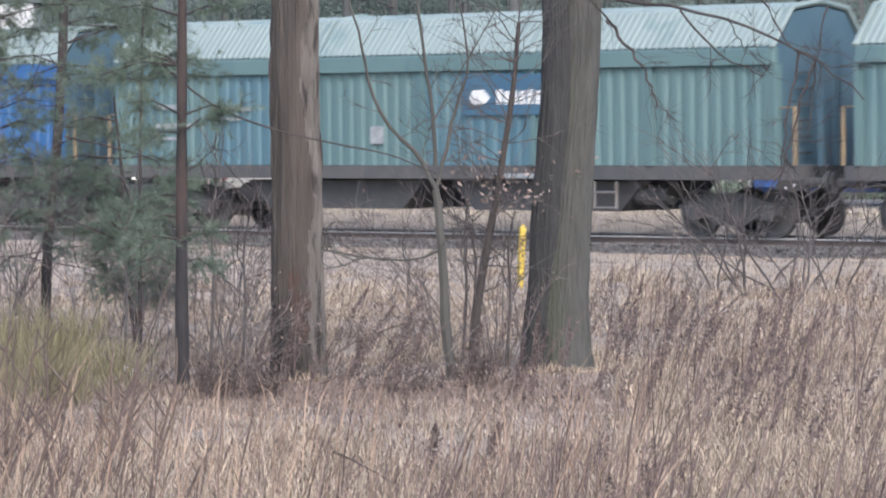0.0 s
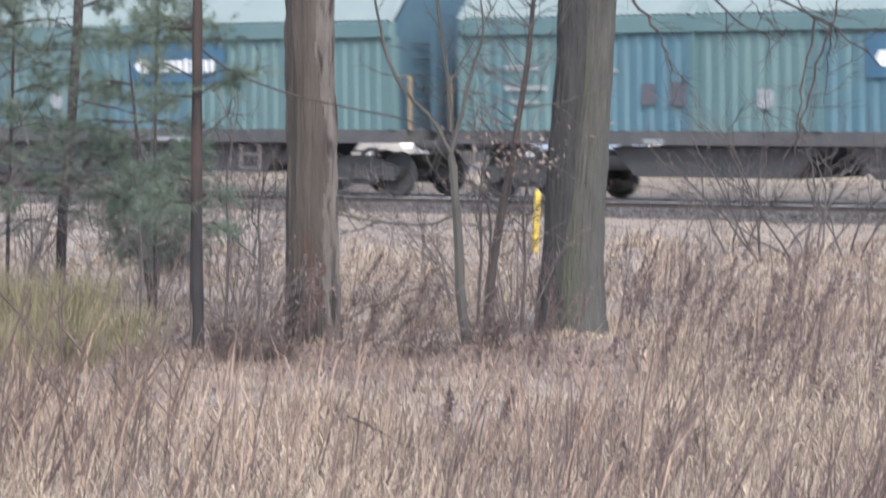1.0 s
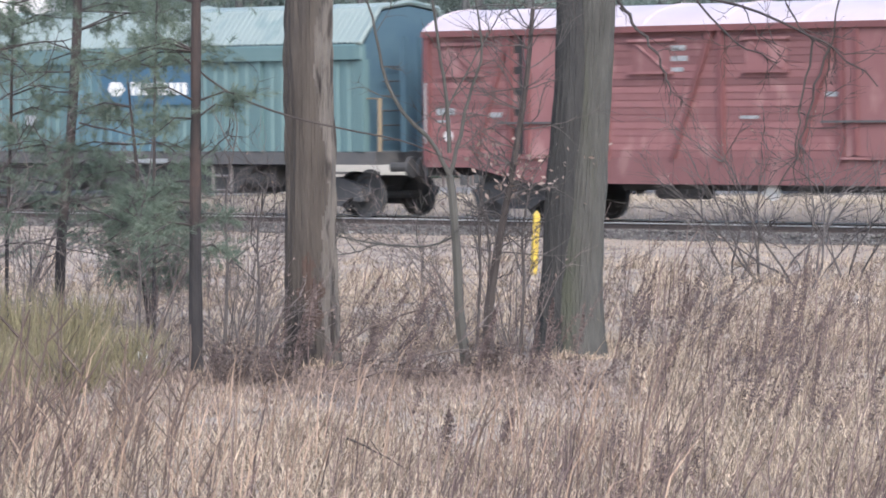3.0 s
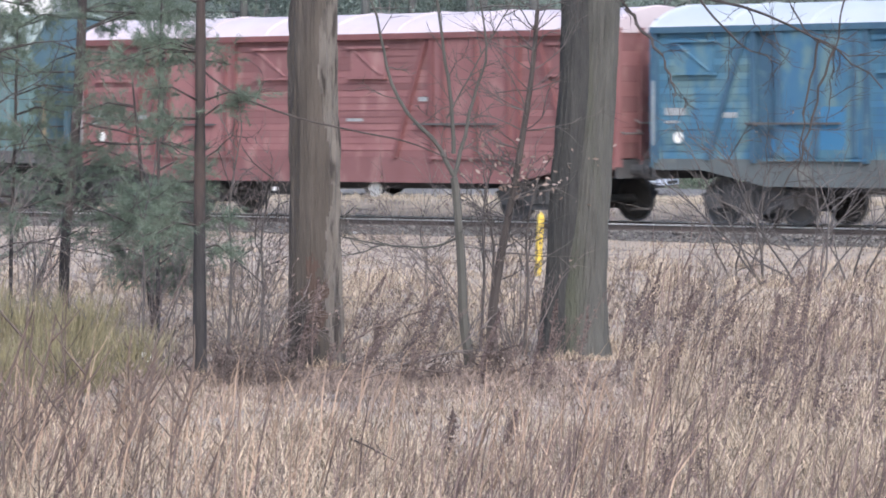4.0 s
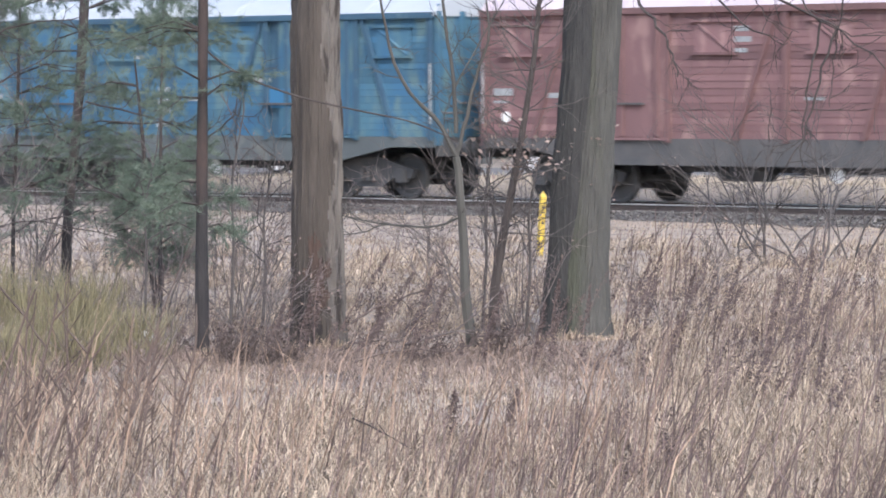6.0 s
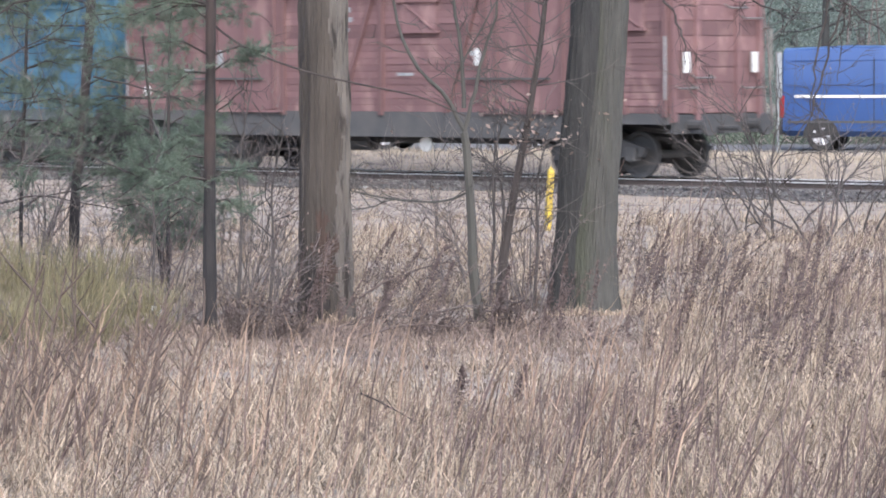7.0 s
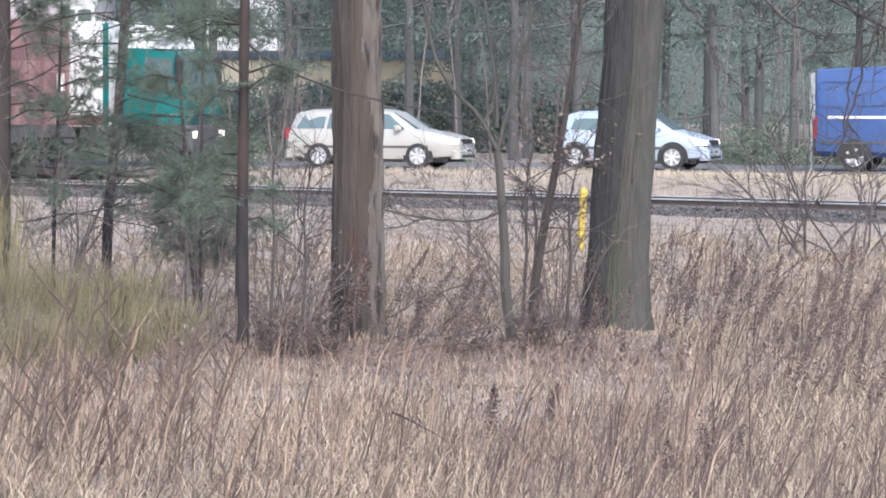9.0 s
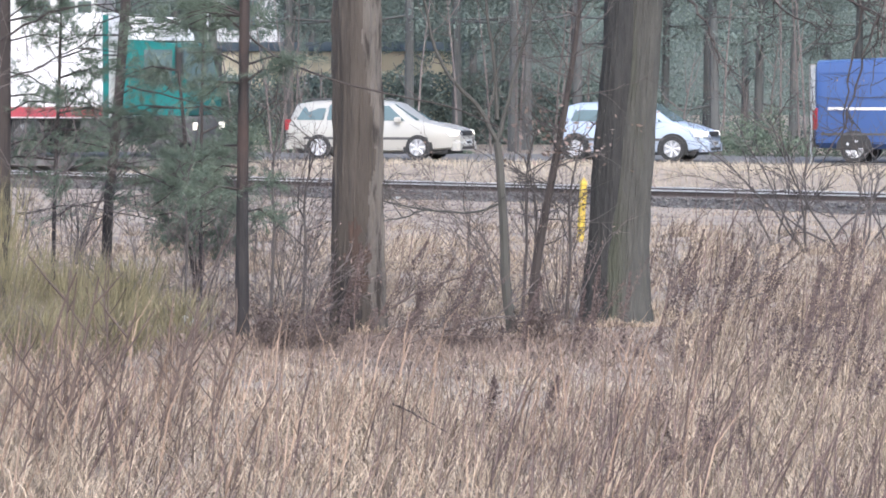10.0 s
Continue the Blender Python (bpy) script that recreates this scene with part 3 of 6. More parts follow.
def boxcar(label, paint, frame_mat, sill_mat, fresh, roof_mat, group, last=False, slid=0.0):
    """A bogie covered wagon with boarded sides, sliding doors and an arched roof."""
    L = 16.35
    w = thing("covered_wagon", label, "freight wagon", group=group)
    b0, b1, half = 0.62, L - 0.62, 1.38
    part("floor_frame", Solid().box(b0, b1, -1.36, 1.36, 1.08, 1.26), UNDER, w)
    # deep middle sill of the frame
    for side in (-1, 1):
        part("side_sill", Solid().prism([(b0, 1.06), (b0 + 1.2, 1.06), (b0 + 2.7, 0.76), (b1 - 2.7, 0.76), (b1 - 1.2, 1.06), (b1, 1.06), (b1, 1.27), (b0, 1.27)], 1.37 * side - 0.04, 1.37 * side + 0.04), sill_mat, w, "deep frame sill")
    part("wall_core", Solid().box(b0 + 0.03, b1 - 0.03, -half + 0.035, half - 0.035, 1.26, 3.80), frame_mat, w, "dark wall behind the boards")
    # side boards: bays between door openings
    bays = ((b0, 3.1), (5.3 + slid, L - 5.3), (L - 3.1 + slid, b1))
    rows = 18
    for side in (-1, 1):
        for x0, x1 in bays:
            h = (3.72 - 1.27) / rows
            for r in range(rows):
                z = 1.27 + r * h
                y = (half + 0.004 * ((r * 5) % 3)) * side
                part("board", Solid().box(x0 + 0.02, x1 - 0.02, min(y, y - 0.05 * side), max(y, y - 0.05 * side), z + 0.005, z + h - 0.005), paint, w)
        # doors: flat steel leaves with stiffeners, hung on a rail
        for x0, x1 in ((3.1 + slid, 5.3 + slid), (L - 5.3 + slid, L - 3.1 + slid)):
            y = (half + 0.06) * side
            door = part("sliding_door", Solid().box(x0 + (0.15 if x0 < 5 else 0.02), x1 - 0.02, min(y, y - 0.06 * side), max(y, y - 0.06 * side), 1.30, 3.66, 0.01), paint, w, "sliding door in sheet steel")
            for i in range(3):
                xs = x0 + 0.22 + (x1 - x0 - 0.47) * i / 2
                yo = (half + 0.11) * side
                part("door_stiffener", Solid().box(xs, xs + 0.12, min(yo, y), max(yo, y), 1.32, 3.64, 0.01), frame_mat, door)
            yo = (half + 0.10) * side
            part("door_rail", Solid().box(x0 - 0.3, x1 + 0.3, min(yo, half * side), max(yo, half * side), 3.66, 3.72), paint, w)
            part("door_sill", Solid().box(x0 - 0.1, x1 + 0.1, min(yo, half * side), max(yo, half * side), 1.24, 1.29), paint, w)
            yb = (half + 0.13) * side
            part("door_bar", Solid().box(x0 - 0.5, x0 + 1.7, min(yb, y), max(yb, y), 1.92, 1.96), SILL, door, "dark locking bar")
        # flat black strip stands in for the shade of the door's gap
        if paint is BOX_RED:
            part("door_gap", Solid().box(2.96, 3.24, min((half + 0.002) * side, half * 0.98 * side), max((half + 0.002) * side, half * 0.98 * side), 1.32, 3.66), BLACK, w, "black strip for the shade beside a door left ajar")
        # steel posts and slanting braces
        for x in (b0 + 0.02, 2.82 if paint is BOX_RED else 3.0, 5.3 + slid, 8.12, L - 5.42, L - 3.12 + slid, b1 - 0.14):
            yo = (half + 0.085) * side
            part("post", Solid().box(x, x + 0.12, min(yo, (half - 0.02) * side), max(yo, (half - 0.02) * side), 1.20, 3.74), frame_mat, w)
        for xa, xb in ((2.85, 1.95), (L - 2.6, L - 1.7), (7.95, 7.0), (10.85, 9.95)):
            yo = (half + 0.075) * side
            d = 0.055
            part("brace", Solid().prism([(xb - d, 1.25), (xb + d, 1.25), (xa + d, 3.70), (xa - d, 3.70)], min(yo, half * side), max(yo, half * side)), frame_mat, w, "slanting steel brace")
        # louvred hatches near the eaves
        for x in (1.15, L - 2.2, 6.0, 8.75):
            y = (half + 0.03) * side
            hatch = part("hatch", Solid().box(x, x + 0.95, min(y, half * side - 0.02), max(y, half * side - 0.02), 2.88, 3.48, 0.01), paint, w)
            for z in (2.86, 3.48):
                yo = (half + 0.09) * side
                part("hatch_rail", Solid().box(x - 0.08, x + 1.03, min(yo, y), max(yo, y), z, z + 0.05), paint, hatch)
            part("hatch_brace", Solid().tube([(x + 0.1, (half + 0.045) * side, 3.44), (x + 0.85, (half + 0.045) * side, 2.94)], [0.025, 0.025], 5), paint, hatch)
    # end walls: boards, posts, steps and brackets
    for end, d in ((b0, -1), (b1, 1)):
        h = (3.95 - 1.27) / 9
        for r in range(9):
            z = 1.27 + r * h
            half_w = half - 0.03 - (0.04 if r == 8 else 0)
            part("end_board", Solid().box(min(end, end + 0.03 * d), max(end, end + 0.03 * d), -half_w, half_w, z + 0.006, z + h - 0.006), paint, w)
        for y in (-half + 0.06, -0.62, 0.62, half - 0.06):
            part("end_post", Solid().box(min(end, end + 0.10 * d), max(end, end + 0.10 * d), y - 0.06, y + 0.06, 1.10, 3.80), paint, w)
        e = end + 0.16 * d
        for y, z in ((-0.5, 1.95), (0.55, 3.3), (1.0, 3.1), (-1.0, 1.75), (1.0, 1.75)):
            part("end_step", Solid().tube([(end, y - 0.28, z + 0.08), (e, y - 0.28, z), (e, y + 0.28, z), (end, y + 0.28, z + 0.08)], [0.022] * 4, 5), STEEL, w, "pale metal step iron")
        part("head_stock", Solid().box(min(end, end + 0.06 * d), max(end, end + 0.06 * d), -1.36, 1.36, 0.88, 1.24), UNDER, w)
        if last and d > 0:
            for y in (-1.05, 1.05):
                part("tail_marker", Solid().box(end + 0.13, end + 0.16, y - 0.09, y + 0.09, 2.05, 2.45), WHITE, w, "white tail marker plate")
            for x, wd in ((10.72, 0.46), (11.5, 0.32)):
                part("notice_plate", Solid().box(x, x + wd, -half - 0.02, -half - 0.012, 2.20, 2.54), WHITE, w, "worn white notice")
            part("notice_plate", Solid().box(3.24, 3.6, -half - 0.075, -half - 0.061, 2.18, 2.54), STENCIL, w, "grey notice plate")
            part("hand_rail", Solid().tube([(end, 1.36, 2.9), (end + 0.3, 1.36, 2.9), (end + 0.3, 1.36, 1.9)], [0.03] * 3, 6), STEEL, w, "pale grab rail")
    # arched roof with seams
    arc = [(y, 3.76 + 0.46 * (1 - (y / 1.47) ** 2) ** 0.75 if abs(y) < 1.47 else 3.76) for y in [-1.47 + 2.94 * i / 14 for i in range(15)]]
    part("roof", Solid().sweep([(-1.47, 3.70), (1.47, 3.70)] + arc[::-1], b0 - 0.05, b1 + 0.05), roof_mat, w, "pale arched sheet roof", True)
    for i in range(9):
        x = b0 + (b1 - b0) * i / 8
        part("roof_seam", Solid().tube([(x, y, z) for y, z in arc], [0.025] * len(arc), 5), roof_mat, w)
    for side in (-1, 1):
        part("eave_strip", Solid().box(b0 - 0.03, b1 + 0.03, 1.45 * side - 0.05, 1.45 * side + 0.05, 3.66, 3.78), frame_mat, w)
        for end in (b0 + 0.05, b1 - 0.05):
            part("corner_grab_rail", Solid().tube([(end, 1.40 * side, 1.5), (end, 1.47 * side, 1.55), (end, 1.47 * side, 2.75), (end, 1.40 * side, 2.8)], [0.022] * 4, 5), STENCIL, w, "pale corner grab rail")
    marks(w, [(0.9, 2.1, 0.5, 0.14), (0.9, 1.95, 0.35, 0.05), (2.3, 2.05, 0.35, 0.1), (6.75, 3.3, 0.55, 0.10), (6.75, 3.1, 0.6, 0.10), (6.75, 2.9, 0.5, 0.08), (4.3, 2.9, 0.12, 0.4), (8.6, 2.0, 0.45, 0.06), (10.6, 2.4, 0.5, 0.09)], -half - 0.012)
    if fresh:
        for x0, x1, z0, z1 in ((4.45, 5.2, 1.45, 2.25), (11.1, 11.75, 1.85, 2.25), (3.5, 4.1, 1.4, 1.65)):
            part("paint_patch", Solid().box(x0, x1, -half - 0.066, -half - 0.061, z0, z1), fresh, w, "fresher blue paint patch")
        for z in (1.45, 1.75, 1.95, 2.2):
            part("pale_board", Solid().box(7.5 + 0.1 * z, 8.05, -half - 0.020, -half - 0.013, z, z + 0.10), ROOF_PALE, w, "bleached bare board")
    part("round_plate", Solid().lathe_y([(0.11, -half - 0.02), (0.11, -half)], 1.22, 1.68, 14), WHITE, w, "round white plate")
    # brake gear between the bogies
    part("brake_beam", Solid().box(5.0, L - 5.0, -0.5, 0.5, 0.62, 0.78), UNDER, w)
    part("brake_tank", Solid().tube([(6.2, -0.8, 0.66), (7.4, -0.8, 0.66)], [0.2, 0.2], 12), UNDER, w)
    part("brake_disc", Solid().lathe_y([(0.16, -1.2), (0.16, -1.16)], 9.2, 0.62, 14), WHITE, w, "round white change-over plate")
    bogie(w, 2.75), bogie(w, L - 2.75)
    buffers(w, L)
    return w


TRAIN_SPEED, TRAIN_GAIN = 10.05, 0.038
TRAIN = []      # (wagon, metres along the track at the start)


def build_train():
    group = "wagons of the freight train"
    first = hopper("strong blue corrugated hopper wagon with a pale roof", HOPPER_SATURATED, HOPPER_DARK, HOPPER_ROOF, group)
    green = hopper("haze-greyed green corrugated hopper wagon with a chalky pitched roof", HOPPER_GREEN, HOPPER_BLUE, HOPPER_ROOF, group)
    green_2 = copy_thing(green, Matrix())
    red = boxcar("red oxide boarded covered wagon with a pale pinkish roof", BOX_RED, FRAME_RED, BOX_RED, None, ROOF_PINK, group)
    blue = boxcar("weathered blue boarded covered wagon with a pale roof", BOX_BLUE, FRAME_BLUE, SILL_GREY, BOX_BLUE_NEW, ROOF_PALE, group, False, 0.3)
    brown = boxcar("dull brown-red covered wagon with white tail markers, last of the train", BOX_BROWN, FRAME_BROWN, SILL, None, ROOF_PINK, group, True)
    for w, q in ((first, -27.65), (green, -8.05), (green_2, 11.55), (red, 31.33), (blue, 47.43), (brown, 63.86)):
        TRAIN.append((w, q))
        w.matrix_basis = track_pose(q, RAIL_Z)


build_train()


# ---- vehicles waiting on the road; local x points ahead, z = 0 is the road ----
def loft(stations):
    """Body sides from stations of (x, [(y, z), ...]) for one half; the other half mirrors it."""
    s = Solid()
    n = len(stations[0][1]) * 2
    for x, half in stations:
        ring = list(half) + [(-y, z) for y, z in reversed(half)]
        s.v += [(x, y, z) for y, z in ring]
    for i in range(len(stations) - 1):
        for j in range(n):
            s.f.append((i * n + j, i * n + (j + 1) % n, (i + 1) * n + (j + 1) % n, (i + 1) * n + j))
    s.f.append(tuple(range(n)))
    s.f.append(tuple(range(len(stations) * n - 1, (len(stations) - 1) * n - 1, -1)))
    return s


def road_wheel(parent, x, y, r, width=0.2, spokes=7, metal=None):
    side = 1 if y > 0 else -1
    wheel = part("wheel", Solid().lathe_y([(r * 0.62, y - width / 2), (r * 0.97, y - width / 2), (r, y - width * 0.35), (r, y + width * 0.35), (r * 0.97, y + width / 2), (r * 0.62, y + width / 2)], x, r, 28), RUBBER, parent, "black tyre", True)
    rim = Solid().lathe_y([(r * 0.66, y + side * (width / 2 + 0.004)), (r * 0.66, y + side * (width / 2 - 0.03)), (r * 0.56, y + side * (width / 2 - 0.06)), (r * 0.14, y + side * (width / 2 - 0.05))], x, r, 24)
    part("rim", rim, STENCIL, wheel, "grey recessed rim")
    trim = Solid().lathe_y([(r * 0.66, y + side * (width / 2 + 0.004)), (r * 0.58, y + side * (width / 2 + 0.004)), (r * 0.58, y + side * (width / 2 - 0.02)), (r * 0.66, y + side * (width / 2 - 0.02))], x, r, 24)
    part("trim_ring", trim, metal or ALLOY, wheel, "bright wheel trim ring")
    part("hub", Solid().lathe_y([(r * 0.17, y + side * (width / 2 - 0.06)), (r * 0.15, y + side * (width / 2 + 0.006))], x, r, 14), metal or ALLOY, wheel)
    for i in range(spokes):
        a = 2 * math.pi * i / spokes
        c, d = math.cos(a), math.sin(a)
        spoke = Solid().tube([(x + c * r * 0.12, y + side * (width / 2 - 0.01), r + d * r * 0.12), (x + c * r * 0.62, y + side * (width / 2 - 0.006), r + d * r * 0.62)], [r * 0.09, r * 0.14], 5)
        part("spoke", spoke, metal or ALLOY, wheel)


def half_section(w, zb, belt, wr, zr):
    """Half of a car's cross-section, from sill to roof."""
    return [(w * 0.80, zb), (w * 0.96, zb + 0.05), (w, zb + 0.28), (w * 0.985, belt - 0.07), (w * 0.95, belt), (wr + 0.03, zr - 0.10), (wr - 0.06, zr - 0.02), (wr * 0.5, zr)]


def passenger_car(label, paint, length, wheelbase, profile, back, sides, estate, group="cars waiting on the road"):
    """profile: (x from the middle, belt height, roof height or None for bonnet, half width, sill height)."""
    car = thing("car", label, "car", group=group)
    st = []
    for x, belt, roof, w, zb in profile:
        wr = w - 0.22 if roof - belt > 0.15 else w - 0.08
        st.append((x, half_section(w, zb, belt, wr, roof)))
    part("body", loft(st), paint, car, "", True)
    half = length / 2
    for y in (-0.74, 0.74):
        for x in (-wheelbase / 2 - 0.06, wheelbase / 2 - 0.06):
            s = Solid()
            n = 14
            ring = [(x + 0.37 * math.cos(math.pi * i / n), 0.31 + 0.37 * math.sin(math.pi * i / n)) for i in range(n + 1)]
            edge = 0.845 if y > 0 else -0.845
            s.prism([(x - 0.37, 0.17)] + ring[::-1] + [(x + 0.37, 0.17)], min(edge, edge * 0.80), max(edge, edge * 0.80))
            part("wheel_arch", s, BLACK, car, "dark wheel arch")
            road_wheel(car, x, y + (0.05 if y > 0 else -0.05), 0.31)
    # side windows: dark panes set just proud of the slanting upper body
    for sd in (-1, 1):
        for pane in sides:
            s = Solid()
            s.add([(x, sd * yy, z) for x, yy, z in pane] + [(x, sd * (yy - 0.02), z - 0.002) for x, yy, z in pane],
                  [tuple(range(len(pane)))] + [(i, (i + 1) % len(pane), len(pane) + (i + 1) % len(pane), len(pane) + i) for i in range(len(pane))])
            part("side_window", s, GLASS, car, "dark side window")
        part("mirror", Solid().box(0.62, 0.78, min(0.84 * sd, 0.98 * sd), max(0.84 * sd, 0.98 * sd), 0.93, 1.05, 0.03), paint, car)
        part("side_moulding", Solid().box(-back + 0.5, half - 0.75, min(0.855 * sd, 0.875 * sd), max(0.855 * sd, 0.875 * sd), 0.50, 0.56), SILL, car, "dark rubbing strip")
        part("headlamp", Solid().prism([(half - 0.32, 0.60), (half - 0.03, 0.60), (half - 0.06, 0.72), (half - 0.34, 0.76)], min(0.46 * sd, 0.80 * sd), max(0.46 * sd, 0.80 * sd)), LAMP_LIT, car, "lit headlamp")
        part("tail_lamp", Solid().box(-back - 0.01, -back + 0.12, min(0.58 * sd, 0.80 * sd), max(0.58 * sd, 0.80 * sd), 0.72, 0.98, 0.02), LAMP_RED, car, "red tail lamp")
        if estate:
            part("roof_rail", Solid().tube([(-half + 0.45, 0.60 * sd, 1.42), (-half + 0.6, 0.60 * sd, 1.47), (0.0, 0.60 * sd, 1.485), (0.25, 0.60 * sd, 1.44)], [0.018] * 4, 6), SILL, car, "dark roof rail")
    part("bumper", Solid().box(half - 0.22, half + 0.03, -0.80, 0.80, 0.24, 0.50, 0.08), paint, car)
    part("bumper", Solid().box(-back - 0.03, -back + 0.22, -0.80, 0.80, 0.26, 0.54, 0.08), paint, car)
    part("grille", Solid().box(half - 0.06, half + 0.012, -0.44, 0.44, 0.60, 0.72, 0.02), BLACK, car, "black grille")
    part("air_intake", Solid().box(half - 0.1, half + 0.036, -0.55, 0.55, 0.27, 0.34, 0.01), BLACK, car)
    part("number_plate", Solid().box(half + 0.02, half + 0.04, -0.26, 0.26, 0.38, 0.49), WHITE, car, "white number plate with plain bars")
    part("plate_bar", Solid().box(half + 0.04, half + 0.044, -0.2, 0.2, 0.41, 0.46), BLACK, car)
    part("windscreen", Solid().add([(0.52, -0.55, 1.36), (0.52, 0.55, 1.36), (1.12, 0.68, 0.965), (1.12, -0.68, 0.965), (0.50, -0.55, 1.35), (0.50, 0.55, 1.35), (1.10, 0.68, 0.955), (1.10, -0.68, 0.955)],
                                   [(0, 1, 2, 3), (7, 6, 5, 4), (0, 3, 7, 4), (1, 5, 6, 2), (0, 4, 5, 1), (3, 2, 6, 7)]), GLASS, car, "windscreen reflecting the sky")
    part("underbody", Solid().box(-back + 0.3, half - 0.3, -0.7, 0.7, 0.16, 0.30), BLACK, car)
    return car


def build_cars():
    # pale estate
    estate = [(-2.20, 0.80, 0.86, 0.70, 0.38), (-2.13, 0.90, 1.05, 0.80, 0.30), (-1.95, 0.93, 1.36, 0.85, 0.26), (-1.60, 0.94, 1.43, 0.865, 0.20), (-0.6, 0.94, 1.46, 0.87, 0.19),
              (0.25, 0.935, 1.43, 0.87, 0.19), (0.52, 0.93, 1.37, 0.87, 0.19), (1.12, 0.92, 0.965, 0.865, 0.20), (1.70, 0.82, 0.87, 0.85, 0.24), (2.08, 0.72, 0.77, 0.78, 0.28), (2.20, 0.62, 0.66, 0.66, 0.34)]
    panes = [[(-1.90, 0.815, 0.97), (-1.20, 0.825, 0.97), (-1.16, 0.675, 1.335), (-1.72, 0.665, 1.315)], [(-1.12, 0.828, 0.97), (-0.22, 0.828, 0.965), (-0.22, 0.675, 1.345), (-1.08, 0.68, 1.34)],
             [(-0.14, 0.828, 0.965), (0.86, 0.825, 0.955), (0.42, 0.685, 1.315), (-0.14, 0.675, 1.345)]]
    a = passenger_car("pale beige-silver estate car with bright alloy wheels, waiting", CAR_SILVER, 4.40, 2.51, estate, 2.20, panes, True)
    a.matrix_basis = road_pose(-1.47) @ Matrix.Scale(0.965, 4)
    # pale blue hatchback
    hatch = [(-1.66, 0.78, 0.84, 0.70, 0.36), (-1.62, 0.88, 1.05, 0.80, 0.30), (-1.50, 0.92, 1.33, 0.82, 0.24), (-1.25, 0.92, 1.40, 0.835, 0.20), (-0.5, 0.92, 1.42, 0.84, 0.19),
             (0.25, 0.92, 1.40, 0.84, 0.19), (0.52, 0.915, 1.36, 0.84, 0.19), (1.12, 0.91, 0.955, 0.835, 0.20), (1.55, 0.80, 0.86, 0.82, 0.24), (1.86, 0.70, 0.75, 0.76, 0.28), (1.97, 0.60, 0.64, 0.64, 0.34)]
    panes = [[(-1.38, 0.785, 0.96), (-0.42, 0.80, 0.955), (-0.42, 0.65, 1.31), (-1.26, 0.645, 1.29)], [(-0.34, 0.80, 0.955), (0.86, 0.795, 0.945), (0.42, 0.66, 1.29), (-0.34, 0.65, 1.31)]]
    b = passenger_car("pale blue hatchback with steel wheels, waiting behind a van", CAR_SKY, 3.94, 2.38, hatch, 1.66, panes, False)
    b.matrix_basis = road_pose(4.43) @ Matrix.Scale(0.965, 4)


def build_van():
    van = thing("van", "royal blue panel van with a pale side stripe, waiting", "van", road_pose(11.22))

    def sec(w, zb, belt, wr, zr):
        return [(w * 0.85, zb), (w, zb + 0.12), (w, belt), (w - 0.02, belt + 0.25), (wr + 0.02, zr - 0.18), (wr - 0.05, zr - 0.05), (wr * 0.7, zr)]
    st = [(-2.68, sec(0.86, 0.42, 1.05, 0.78, 2.20)), (-2.62, sec(0.95, 0.34, 1.10, 0.86, 2.32)), (-1.2, sec(0.97, 0.32, 1.12, 0.88, 2.38)), (0.9, sec(0.97, 0.32, 1.12, 0.88, 2.36)),
          (1.25, sec(0.97, 0.32, 1.12, 0.86, 2.26)), (1.85, sec(0.96, 0.32, 1.06, 0.88, 1.42)), (2.45, sec(0.92, 0.34, 0.92, 0.84, 1.16)), (2.68, sec(0.80, 0.42, 0.78, 0.72, 0.92))]
    part("body", loft(st), VAN_BLUE, van, "", True)
    for y in (-0.84, 0.84):
        for x in (-1.75, 1.75):
            road_wheel(van, x, y, 0.33, 0.22, 5)
            edge = 0.975 if y > 0 else -0.975
            ring = [(x + 0.41 * math.cos(math.pi * i / 14), 0.33 + 0.41 * math.sin(math.pi * i / 14)) for i in range(15)]
            part("wheel_arch", Solid().prism([(x - 0.41, 0.30)] + ring[::-1] + [(x + 0.41, 0.30)], min(edge, edge * 0.9), max(edge, edge * 0.9)), BLACK, van, "dark wheel arch")
        sd = 1 if y > 0 else -1
        part("side_stripe", Solid().box(-2.35, 0.6, min(0.968 * sd, 0.985 * sd), max(0.968 * sd, 0.985 * sd), 1.20, 1.26), WHITE, van, "pale stripe and sliding-door rail")
        part("side_moulding", Solid().box(-2.5, 1.2, min(0.968 * sd, 0.992 * sd), max(0.968 * sd, 0.992 * sd), 0.63, 0.68), SILL, van, "dark rubbing strip")
        part("door_seam", Solid().box(-0.55, -0.53, min(0.968 * sd, 0.976 * sd), max(0.968 * sd, 0.976 * sd), 0.5, 2.1), BLACK, van)
        part("tail_lamp", Solid().box(-2.70, -2.58, min(0.80 * sd, 0.96 * sd), max(0.80 * sd, 0.96 * sd), 0.75, 1.25, 0.02), LAMP_RED, van, "red tail lamp")
    for z, out in ((1.45, 0.955), (2.02, 0.912)):
        for sd in (-1, 1):
            part("panel_swage", Solid().box(-2.45, 0.5, min(0.88 * sd, out * sd), max(0.88 * sd, out * sd), z, z + 0.03), VAN_BLUE, van)
    part("bumper", Solid().box(-2.78, -2.55, -0.9, 0.9, 0.36, 0.56, 0.04), BLACK, van, "black rear bumper")


